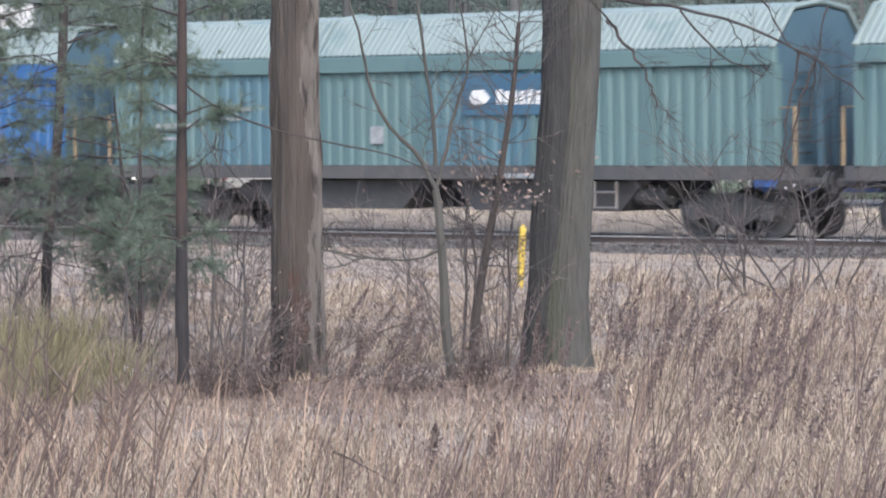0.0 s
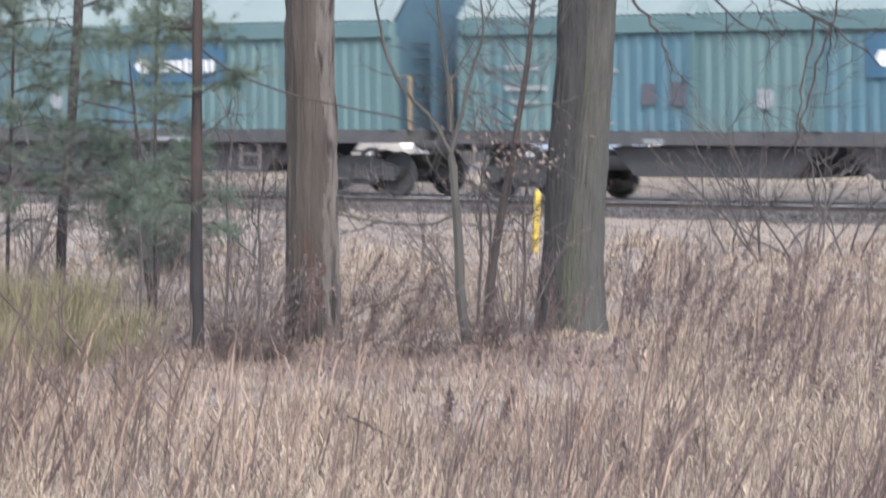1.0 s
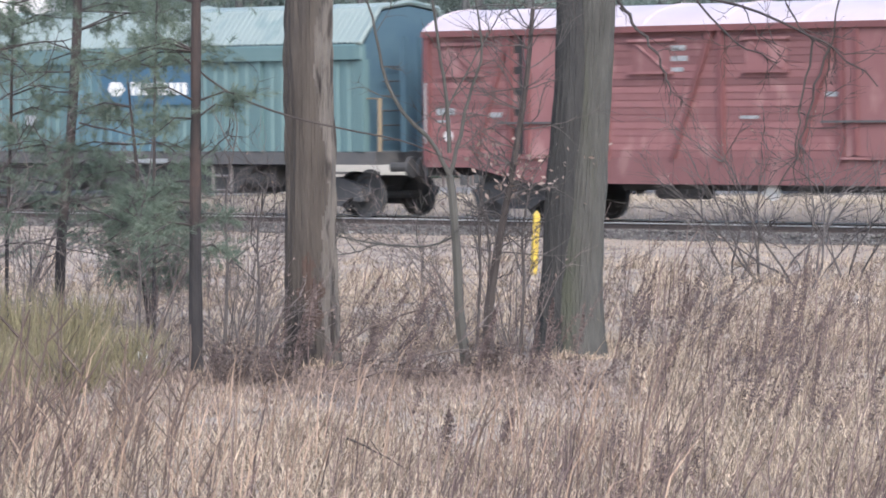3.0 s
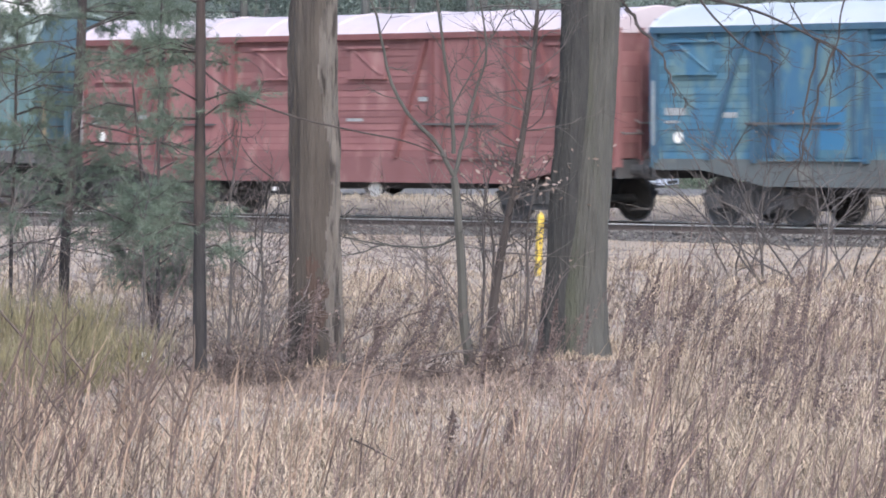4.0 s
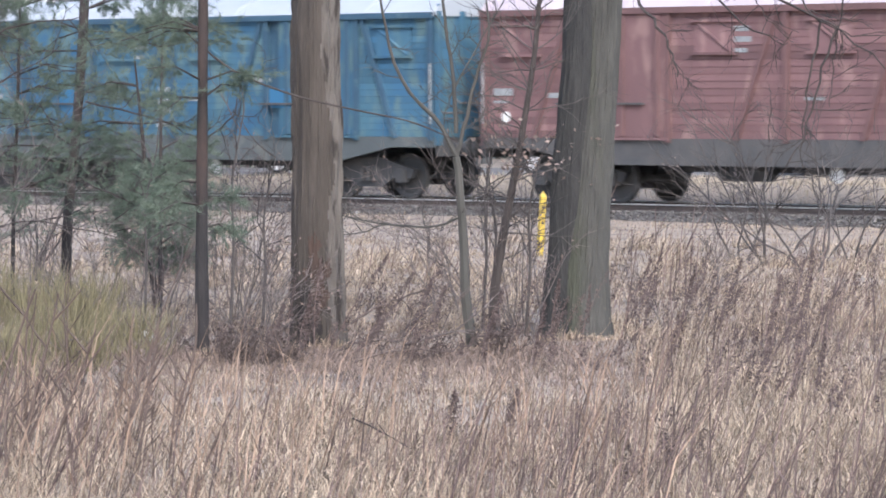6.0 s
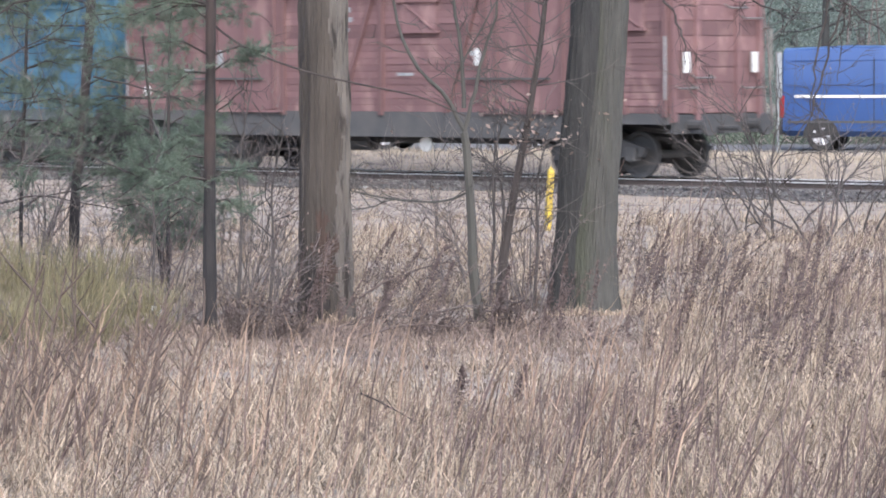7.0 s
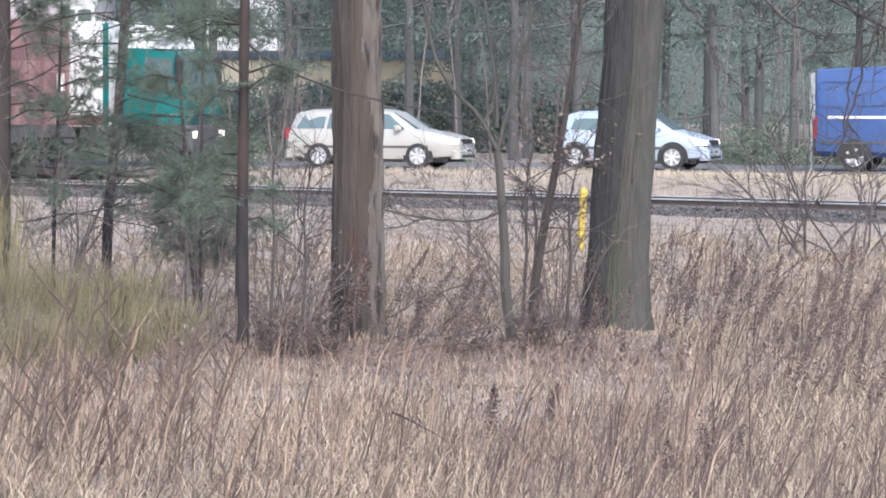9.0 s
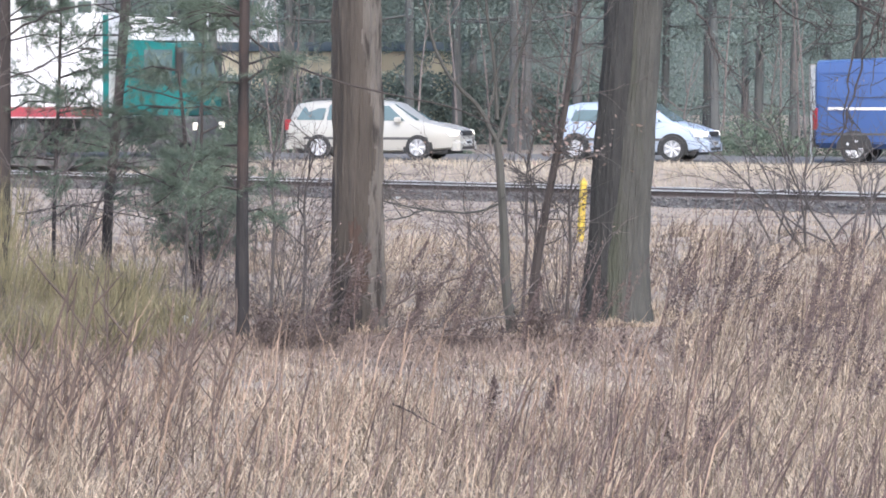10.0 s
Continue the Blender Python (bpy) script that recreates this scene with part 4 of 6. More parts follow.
def build_truck():
    truck = thing("articulated_truck", "teal truck cab with a white box trailer, waiting", "truck", road_pose(-8.6, 1.2))
    # local origin under the gap between cab and trailer
    s = Solid().prism([(1.30, 1.02), (2.85, 1.02), (2.95, 1.25), (2.92, 1.65), (2.66, 2.74), (1.6, 2.84), (1.30, 2.84)], -1.22, 1.22)
    part("cab", s, CAB_TEAL, truck, "teal driver's cab")
    part("bumper", Solid().box(2.4, 3.05, -1.23, 1.23, 0.38, 1.0, 0.08), SILL, truck, "dark grey bumper")
    part("roof_deflector", Solid().prism([(1.35, 2.845), (2.3, 2.82), (2.25, 3.0), (1.85, 3.40), (1.35, 3.42)], -1.15, 1.15), TARP, truck, "white roof air deflector")
    part("windscreen", Solid().prism([(2.922, 1.70), (2.935, 1.70), (2.71, 2.66), (2.695, 2.66)], -1.08, 1.08), GLASS, truck, "large windscreen")
    for sd in (-1, 1):
        part("cab_window", Solid().box(1.85, 2.56, min(1.222 * sd, 1.235 * sd), max(1.222 * sd, 1.235 * sd), 1.80, 2.60), GLASS, truck, "dark side window")
        part("door_mirror", Solid().box(2.72, 2.88, min(1.28 * sd, 1.5 * sd), max(1.28 * sd, 1.5 * sd), 1.95, 2.65, 0.03), BLACK, truck)
        part("headlamp", Solid().box(2.85, 3.06, min(0.75 * sd, 1.15 * sd), max(0.75 * sd, 1.15 * sd), 0.68, 0.86, 0.02), LAMP_LIT, truck, "lit headlamp")
        part("side_fairing", Solid().box(0.2, 1.35, min(1.15 * sd, 1.2 * sd), max(1.15 * sd, 1.2 * sd), 0.45, 0.94), SILL, truck)
        for x in (2.3, -1.2):
            road_wheel(truck, x, 1.05 * sd, 0.50, 0.3, 8, SILL)
        for x in (-8.2, -9.5, -10.8):
            road_wheel(truck, x, 1.05 * sd, 0.50, 0.3, 8, SILL)
        part("red_stripe", Solid().box(-13.2, 0.80, min(1.272 * sd, 1.282 * sd), max(1.272 * sd, 1.282 * sd), 0.98, 1.22), TRIM_RED, truck, "red stripe along the trailer's foot")
        part("side_guard", Solid().box(-7.2, -2.2, min(1.18 * sd, 1.22 * sd), max(1.18 * sd, 1.22 * sd), 0.62, 0.74), STEEL, truck, "pale side guard rail")
        part("corner_strip", Solid().box(0.81, 0.96, min(1.27 * sd, 1.284 * sd), max(1.27 * sd, 1.284 * sd), 0.97, 3.44), CAB_TEAL, truck, "teal corner strip")
    part("trailer_box", Solid().box(-13.2, 0.94, -1.27, 1.27, 0.95, 3.48, 0.04), TARP, truck, "white trailer box")
    part("chassis", Solid().box(-12.8, 2.8, -0.45, 0.45, 0.60, 0.93), UNDER, truck)


def build_sign():
    sign = thing("marker_board", "narrow white marker board on a thin grey post", "road sign", pose(8.30, 89.2, 0.5, 0, 0, 38))
    part("post", Solid().tube([(0, 0, 0), (0, 0, 2.2)], [0.03, 0.03], 8), STENCIL, sign)
    part("board", Solid().box(-0.075, 0.075, -0.06, -0.04, 1.25, 2.24, 0.005), STENCIL, sign, "weathered white board")
    part("board_frame", Solid().box(-0.09, 0.09, -0.035, -0.02, 1.22, 2.27), STEEL, sign)


def build_yellow_post():
    post = thing("marker_post", "yellow plastic marker post with black marks, leaning slightly", "marker post", pose(2.08, 60.0, 0, 0, 3.5, 15))
    part("shaft", Solid().box(-0.048, 0.048, -0.048, 0.048, -0.1, 0.92, 0.012), POST_YELLOW, post)
    part("cap", Solid().add([(-0.052, -0.052, 0.92), (0.052, -0.052, 0.92), (0.052, 0.052, 0.92), (-0.052, 0.052, 0.92), (0, 0, 1.0)], [(3, 2, 1, 0), (0, 1, 4), (1, 2, 4), (2, 3, 4), (3, 0, 4)]), POST_YELLOW, post)
    for z in (0.50, 0.58, 0.66, 0.74):
        part("mark", Solid().box(-0.022, 0.024, -0.052, -0.048, z, z + 0.022), BLACK, post, "black mark")


build_cars(), build_van(), build_truck(), build_sign(), build_yellow_post()


# ---- woods and buildings beyond the road ----
def quads_at(centres, size, rng, flat=0.0):
    """Small leaf-like quads with random turns at the given centres."""
    n = len(centres)
    a = rng.normal(size=(n, 3))
    a[:, 2] *= 1 - flat
    a /= np.linalg.norm(a, axis=1)[:, None]
    b = np.cross(a, rng.normal(size=(n, 3)))
    b /= np.linalg.norm(b, axis=1)[:, None]
    s = size * rng.uniform(0.5, 1.3, (n, 1))
    v = np.stack([centres - a * s, centres + b * s * 0.45, centres + a * s, centres - b * s * 0.45], 1).reshape(-1, 3)
    return v, np.arange(4 * n).reshape(-1, 4)


def forest_tree(rng, height, low, spread, count, label, group):
    tree = thing("pine_tree", label, "tree", group=group)
    lean = rng.uniform(-0.3, 0.3, 2)
    pts = [(lean[0] * k ** 2, lean[1] * k ** 2, height * k) for k in (0, 0.1, 0.35, 0.7, 1.0)]
    s = Solid().tube(pts, [0.17, 0.13, 0.11, 0.07, 0.02], 8)
    cents = []
    for i in range(46):
        z = low + (height - low) * rng.uniform(0, 1) ** 0.9
        a, r = rng.uniform(0, 2 * math.pi), spread * (1.1 - 0.75 * (z - low) / (height - low)) * rng.uniform(0.6, 1.1)
        tip = np.array([r * math.cos(a), r * math.sin(a), z + rng.uniform(-0.4, 0.5)])
        s.tube([(0, 0, z - 0.2), tuple(tip * (0.5, 0.5, 1)), tuple(tip)], [0.035, 0.025, 0.01], 4, False)
        for k in range(count // 46):
            u = rng.uniform(0.35, 1.05)
            cents.append(np.array([tip[0] * u, tip[1] * u, tip[2]]) + rng.normal(0, 0.22, 3))
    part("trunk", s, FAR_BARK, tree, "grey-brown trunk and limbs")
    v, f = quads_at(np.array(cents), 0.050, rng)
    part("crown", heap_mesh("crown", v, f, FAR_LEAF), FAR_LEAF, tree, "dark green needle boughs")
    return tree


def build_woods():
    rng = np.random.default_rng(5)
    group = "pines of the wood beyond the road"
    kinds = [forest_tree(rng, 13, 1.2, 2.2, 6400, "tall dark evergreen pine with low boughs at the wood's edge", group),
             forest_tree(rng, 15, 3.0, 2.4, 5500, "tall dark evergreen pine with a bare lower trunk", group),
             forest_tree(rng, 9, 0.3, 1.8, 8200, "young bushy evergreen pine at the wood's edge", group)]
    used = set()
    places = [(-0.9, 105.0, 1), (1.85, 104.0, 1), (2.25, 106.0, 1), (-4.2, 108.0, 1), (-2.6, 110.0, 1), (0.4, 111.5, 1), (-6.2, 107.0, 1)]
    for i in range(60):
        x = -23 + 46 * (i + rng.uniform(0.1, 0.9)) / 60
        y = 104 + 26 * ((i * 0.618) % 1.0) - 0.25 * x
        if -18.5 < x < 3.2 and y < 126:
            y += 22
        k = 2 if (x > 4 and i % 2) else i % 3
        places.append((x, y, k))
    for x, y, k in places:
        m = pose(x, y, 0.45, 0, 0, rng.uniform(0, 360))
        if k in used:
            copy_thing(kinds[k], m)
        else:
            kinds[k].matrix_basis = m
            used.add(k)
    for k, ob in enumerate(kinds):
        if k not in used:
            ob.matrix_basis = pose(-20 + k, 125, 0.45)
    # thick growth filling the wood
    n = 520000
    c = np.stack([rng.uniform(-30, 30, n), rng.uniform(127, 155, n), 0.4 + 11 * rng.uniform(0, 1, n) ** 1.2], 1)
    keep = np.array([noise.noise((p[0] * 0.5, p[1] * 0.3, p[2] * 0.5)) > -0.08 for p in c])
    v, f = quads_at(c[keep], 0.056, rng)
    tagged(new("wood_growth", heap_mesh("wood_growth", v, f, FAR_LEAF)), "dense dark evergreen growth of a wood", "wood", kind="stuff")
    # low bushes along the road
    c = []
    for i in range(34):
        x = rng.uniform(-20, 20)
        if i < 14:
            x = rng.uniform(5.5, 13)
        y, r, h = 98.5 - 0.28 * x + rng.uniform(0, 4), rng.uniform(0.4, 0.9), rng.uniform(0.4, 1.2) * (1.3 if 5 < x < 13 else 0.8)
        p = rng.normal(0, 1, (1100, 3))
        p /= np.linalg.norm(p, axis=1)[:, None]
        p *= rng.uniform(0.3, 1, (1100, 1)) ** 0.5
        c.append(np.array([x, y, 0.5]) + np.abs(p * (0, 0, 1)) * h + p * (r, r, 0))
    v, f = quads_at(np.concatenate(c), 0.042, rng)
    tagged(new("roadside_bushes", heap_mesh("roadside_bushes", v, f, BUSH)), "low green bushes along the wood's edge", "bushes", kind="stuff")
    # hedge before the long building
    n = 40000
    c = np.stack([rng.uniform(-9, 4.5, n), rng.uniform(113.5, 116, n), 0.4 + rng.uniform(0, 1, n) ** 0.8 * (1.85 + 0.35 * np.sin(np.arange(n)))], 1)
    v, f = quads_at(c, 0.07, rng)
    tagged(new("hedge", heap_mesh("hedge", v, f, FAR_LEAF)), "dark green hedge before a low building", "hedge", kind="stuff")
    # loose boughs before the wall
    n = 105000
    c = np.stack([rng.uniform(-8.5, 3.5, n), rng.uniform(112, 116.5, n), 2.2 + 6.5 * rng.uniform(0, 1, n) ** 0.8], 1)
    keep = np.array([noise.noise((p[0] * 1.1, 3.0, p[2] * 1.6)) > (-0.02 - 0.70 * max(p[2] - 2.9, 0) if p[0] > -3.7 else 0.24 - 0.25 * max(p[2] - 3.3, 0)) for p in c])
    v, f = quads_at(c[keep], 0.05, rng)
    tagged(new("hanging_boughs", heap_mesh("hanging_boughs", v, f, FAR_LEAF)), "loose dark evergreen boughs before a building", "boughs", kind="stuff")
    # bare saplings at the edge of the wood
    s = Solid()
    for i in range(70):
        x = rng.uniform(-20, 18)
        y = 98.8 - 0.28 * x + rng.uniform(0, 5)
        h, l = rng.uniform(2, 6), rng.uniform(-0.5, 0.5)
        s.tube([(x, y, 0.4), (x + l * 0.3, y, h * 0.5), (x + l, y, h)], [0.035, 0.025, 0.008], 5, False)
        for k in range(5):
            u = rng.uniform(0.3, 0.9)
            a = rng.uniform(-1, 1)
            s.tube([(x + l * u * u, y, h * u), (x + l * u * u + a * 0.5, y, h * u + 0.35), (x + l * u * u + a * 0.8, y, h * u + 0.9)], [0.015, 0.01, 0.004], 4, False)
    tagged(new("bare_saplings", mesh_of("bare_saplings", s, TWIG)), "leafless grey saplings along the road", "saplings", kind="stuff")
    wall = Solid()
    for i in range(25):
        a = radians(-60 + 5 * i)
        wall.v += [(190 * math.sin(a), 190 * math.cos(a), -1), (190 * math.sin(a), 190 * math.cos(a), 17 + 2 * math.sin(i * 2.3))]
    wall.f = [(2 * i, 2 * i + 2, 2 * i + 3, 2 * i + 1) for i in range(24)]
    tagged(new("backdrop", mesh_of("backdrop", wall, WOOD_FAR)), "dark distant evergreen wood", "backdrop", kind="structure")


BUSH = material("green_roadside_bush", (0.105, 0.138, 0.10), (0.14, 0.172, 0.12), 1.5, 0.85, bump=0.0, spread=0.25, island=True)
WOOD_FAR = material("distant_wood", (0.058, 0.078, 0.073), (0.120, 0.145, 0.134), 0.22, 0.95, bump=0.0, grain=1.5)


def house(label, x0, x1, y, wall_mat, top, storeys, columns, rise=2.0):
    h = thing("house", label, "house")
    part("wall", Solid().box(x0, x1, y, y + 7, 0.3, top), wall_mat, h)
    part("roof", Solid().add([(x0 - 0.3, y - 0.12, top), (x1 + 0.3, y - 0.12, top), (x1 + 0.3, y + 7.4, top), (x0 - 0.3, y + 7.4, top), (x0 - 0.3, y + 3.5, top + rise), (x1 + 0.3, y + 3.5, top + rise)],
                             [(3, 2, 1, 0), (0, 1, 5, 4), (2, 3, 4, 5), (1, 2, 5), (3, 0, 4)]), ROOF_TILE, h, "grey pitched roof")
    for s in range(storeys):
        for c in range(columns):
            x = x0 + (x1 - x0) * (c + 0.5) / columns
            z = 1.4 + s * 2.42
            win = part("window", Solid().box(x - 0.55, x + 0.55, y - 0.05, y - 0.003, z, z + 1.1), WALL_WHITE, h, "white window frame")
            part("mullion", Solid().box(x - 0.05, x + 0.05, y - 0.085, y - 0.064, z, z + 1.1), WALL_WHITE, win)
            part("pane", Solid().box(x - 0.47, x + 0.47, y - 0.06, y - 0.052, z + 0.08, z + 1.02), GLASS, win)
    return h


house("long low pale yellow building behind the trees", -7.6, 0.5, 117.5, WALL_YELLOW, 3.2, 1, 3, 0.3)
house("white two-storey house among the pines", -17.5, -11.0, 126.0, WALL_WHITE, 6.4, 2, 5)
house("narrow white house half hidden behind the pines", -7.4, -5.2, 124.0, WALL_WHITE, 5.6, 2, 1, 1.0)
build_woods()


# ---- trees of the field ----
def smooth_line(pts, n):
    """Points along a curve through pts."""
    p = np.array(pts, float)
    t = np.linspace(0, 1, len(p))
    u = np.linspace(0, 1, n)
    k = np.clip((u * (len(p) - 1)).astype(int), 0, len(p) - 2)
    f = (u * (len(p) - 1) - k)[:, None]
    g = np.vstack([2 * p[0] - p[1], p, 2 * p[-1] - p[-2]])
    a, b, c, d = g[k], g[k + 1], g[k + 2], g[k + 3]
    return 0.5 * ((2 * b) + (-a + c) * f + (2 * a - 5 * b + 4 * c - d) * f ** 2 + (-a + 3 * b - 3 * c + d) * f ** 3)


def bark_trunk(pts, radii, rng, sides=72, rings=110, ridge=0.06, coarse=7.5, run=1.6):
    """A trunk with furrowed outline: ridges that wander round it. ridge: a depth, or a function of (degrees, height)."""
    line = smooth_line(pts, rings)
    rad = np.interp(np.linspace(0, 1, rings), np.linspace(0, 1, len(radii)), radii)
    s = Solid()
    for i in range(rings):
        for j in range(sides):
            a = 2 * math.pi * j / sides
            z = line[i][2]
            deep = ridge(math.degrees(a), z) if callable(ridge) else ridge
            g = noise.noise((math.cos(a) * 1.3, math.sin(a) * 1.3, z * 0.8)) * 0.07
            furrow = abs(noise.noise((math.cos(a) * coarse, math.sin(a) * coarse, z * run + pts[0][0]))) + 0.5 * abs(noise.noise((math.cos(a) * coarse * 2.1, math.sin(a) * coarse * 2.1, z * run * 2.5)))
            r = rad[i] * (1 + g + deep * (furrow * 3.0 - 0.7))
            s.v.append((line[i][0] + r * math.cos(a), line[i][1] + r * math.sin(a), line[i][2]))
    s.f = [(i * sides + j, i * sides + (j + 1) % sides, (i + 1) * sides + (j + 1) % sides, (i + 1) * sides + j) for i in range(rings - 1) for j in range(sides)]
    s.f.append(tuple(range((rings - 1) * sides, rings * sides)))
    return s


def split_skin(solid, kind_of):
    """Sorts a solid's faces into solids by kind_of(face centre)."""
    out = {}
    for f in solid.f:
        c = sum((Vector(solid.v[k]) for k in f), Vector()) / len(f)
        piece, index = out.setdefault(kind_of(c), (Solid(), {}))
        for k in f:
            if k not in index:
                index[k] = len(piece.v)
                piece.v.append(solid.v[k])
        piece.f.append(tuple(index[k] for k in f))
    return {k: p for k, (p, _) in out.items()}


def twig_tree(s, start, way, length, radius, rng, depth, droop=0.0, spread=0.6, sides=5):
    """Adds a wandering limb with side limbs to a solid."""
    p, d = Vector(start), Vector(way).normalized()
    pts, rad = [p.copy()], [radius]
    n = 5 if depth > 0 else 4
    for i in range(n):
        d = (d + Vector(rng.normal(0, 0.16, 3)) + Vector((0, 0, -droop))).normalized()
        p = p + d * (length / n)
        pts.append(p.copy())
        rad.append(radius * (1 - 0.75 * (i + 1) / n))
        if depth > 0 and i > 0:
            for k in range(rng.integers(1, 3)):
                side = Vector(rng.normal(0, 1, 3))
                side = (side - d * side.dot(d)).normalized()
                twig_tree(s, p, d + side * spread * rng.uniform(0.8, 1.6), length * rng.uniform(0.35, 0.6), max(radius * 0.48, 0.0034), rng, depth - 1, droop, spread, max(sides - 1, 3))
    s.tube(pts, rad, sides, False)
    return s


def limb(pts, r0, r1, sides=6, n=14):
    line = smooth_line(pts, n)
    return Solid().tube([tuple(p) for p in line], list(np.linspace(r0, r1, n)), sides)


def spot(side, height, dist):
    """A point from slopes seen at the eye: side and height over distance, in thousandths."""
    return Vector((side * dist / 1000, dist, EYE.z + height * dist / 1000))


def build_big_trees():
    rng = np.random.default_rng(11)
    # brown trunk: stripped wood towards the field, ridged bark on one flank, a rotten foot
    t = thing("oak_tree", "large bare tree, brown trunk half stripped of its bark", "tree")
    y = 39.3
    line = [(-0.83, y, -0.1), (-0.835, y, 0.5), (-0.85, y, 1.6), (-0.845, y, 3.6), (-0.80, y, 6.5), (-0.7, y + 0.2, 9.5)]

    def flank(z):
        return -62 + 34 * noise.noise((z * 0.8, 2.0, 0.0)) + 16 * noise.noise((z * 2.6, 5.0, 0.0))

    def turn_of(c):
        mid = np.interp(c.z, [p[2] for p in line], [p[0] for p in line])
        return math.degrees(math.atan2(c.y - y, c.x - mid))

    def skin(c):
        a = turn_of(c)
        edge = 16 * noise.noise((c.z * 2.2, 1.0, a * 0.02)) + 26 * noise.noise((c.z * 7.0, 3.0, a * 0.07))
        # the hollow stays flush: its depth is only a black skin colour
        if c.z < 0.62 and abs(a + 118 + edge) < 36 * max(1 - c.z / 0.62, 0) ** 0.5:
            return "hollow"
        if 0.30 < c.z < 1.15 and abs(a + 92 + edge) < 24 * math.sin(math.pi * (c.z - 0.30) / 0.85):
            return "rot"
        # the trunk's left edge takes the dark bark colour
        if a > 120 or a < -152 + edge:
            return "flake"
        return "wood" if a < flank(c.z) else "bark"

    def depth(deg, z):
        a = deg - 360 if deg > 180 else deg
        return 0.034 if -152 < a < flank(z) else 0.085

    whole = bark_trunk(line, [0.285, 0.245, 0.235, 0.222, 0.19, 0.13], rng, 96, 150, depth, 6.0, 1.1)
    skins = split_skin(whole, skin)
    for kind, name, mat, label in (("bark", "bark", OAK_BARK, "ridged grey-brown bark"), ("wood", "stripped_wood", OAK_WOOD, "smooth brown stripped wood"), ("flake", "bark", OAK_DARK, "dark bark on the left edge"),
                                   ("rot", "rotten_wood", OAK_ROT, "crumbling reddish rotten wood"), ("hollow", "hollow", OAK_HOLLOW, "black patch standing for a hollow at the foot")):
        part(name, skins[kind], mat, t, label)
    s = Solid()
    for i in range(10):
        a = rng.uniform(0, 6.28)
        twig_tree(s, (-0.78, y, rng.uniform(5.0, 9.3)), (math.cos(a), math.sin(a), 0.6), rng.uniform(1.8, 3.0), 0.06, rng, 2)
    part("crown", s, TWIG, t, "bare limbs and twigs")
    # grey trunk with a second, darker stem grown to it
    t = thing("linden_tree", "large bare tree with mossy grey twin trunks grown together", "tree")
    y = 40.6
    s = bark_trunk([(1.86, y, -0.1), (1.86, y, 0.25), (1.885, y, 0.9), (1.945, y, 1.8), (2.065, y, 3.4), (2.2, y, 6.0), (2.5, y, 9.0)], [0.335, 0.28, 0.235, 0.215, 0.19, 0.16, 0.12], rng, 110, 130, 0.034, 15.0, 1.5)
    part("trunk", s, GREY_BARK, t)
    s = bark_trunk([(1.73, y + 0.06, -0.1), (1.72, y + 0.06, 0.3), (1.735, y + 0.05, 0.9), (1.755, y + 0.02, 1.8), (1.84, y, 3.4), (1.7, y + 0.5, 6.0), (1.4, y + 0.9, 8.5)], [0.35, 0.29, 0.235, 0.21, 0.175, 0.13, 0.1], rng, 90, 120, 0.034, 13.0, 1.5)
    part("second_trunk", s, SECOND_BARK, t, "dark second stem")
    s = Solid()
    for i in range(12):
        a = rng.uniform(0, 6.28)
        twig_tree(s, (2.1, y, rng.uniform(4.6, 8.8)), (math.cos(a), math.sin(a), 0.4), rng.uniform(1.8, 3.2), 0.06, rng, 2)
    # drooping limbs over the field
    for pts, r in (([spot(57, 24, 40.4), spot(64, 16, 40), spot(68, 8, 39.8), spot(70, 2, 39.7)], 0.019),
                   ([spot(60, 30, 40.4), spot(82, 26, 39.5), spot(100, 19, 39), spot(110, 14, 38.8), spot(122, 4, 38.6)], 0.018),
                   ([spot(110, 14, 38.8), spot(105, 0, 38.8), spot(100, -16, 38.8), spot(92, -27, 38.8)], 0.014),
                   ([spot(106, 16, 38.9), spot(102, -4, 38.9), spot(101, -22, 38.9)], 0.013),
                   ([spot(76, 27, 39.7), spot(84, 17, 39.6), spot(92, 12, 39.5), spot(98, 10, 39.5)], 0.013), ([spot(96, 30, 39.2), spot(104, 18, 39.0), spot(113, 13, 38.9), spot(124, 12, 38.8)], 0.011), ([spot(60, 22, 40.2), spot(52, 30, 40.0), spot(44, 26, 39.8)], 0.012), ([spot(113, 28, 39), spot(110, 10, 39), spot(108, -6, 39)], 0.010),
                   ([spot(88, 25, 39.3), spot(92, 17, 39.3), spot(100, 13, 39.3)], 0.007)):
        line = smooth_line(pts, 14)
        s.tube([tuple(p + rng.normal(0, 0.012, 3)) for p in line], list(np.linspace(r, r * 0.4, 14)), 5)
        for k in range(4, 13, 2):
            twig_tree(s, line[k], (rng.normal(0.1, 0.7), rng.normal(0, 0.5), rng.normal(-0.3, 0.6)), rng.uniform(0.25, 0.5), 0.005, rng, 1)
    part("crown", s, DARK_BARK, t, "bare drooping limbs and twigs")


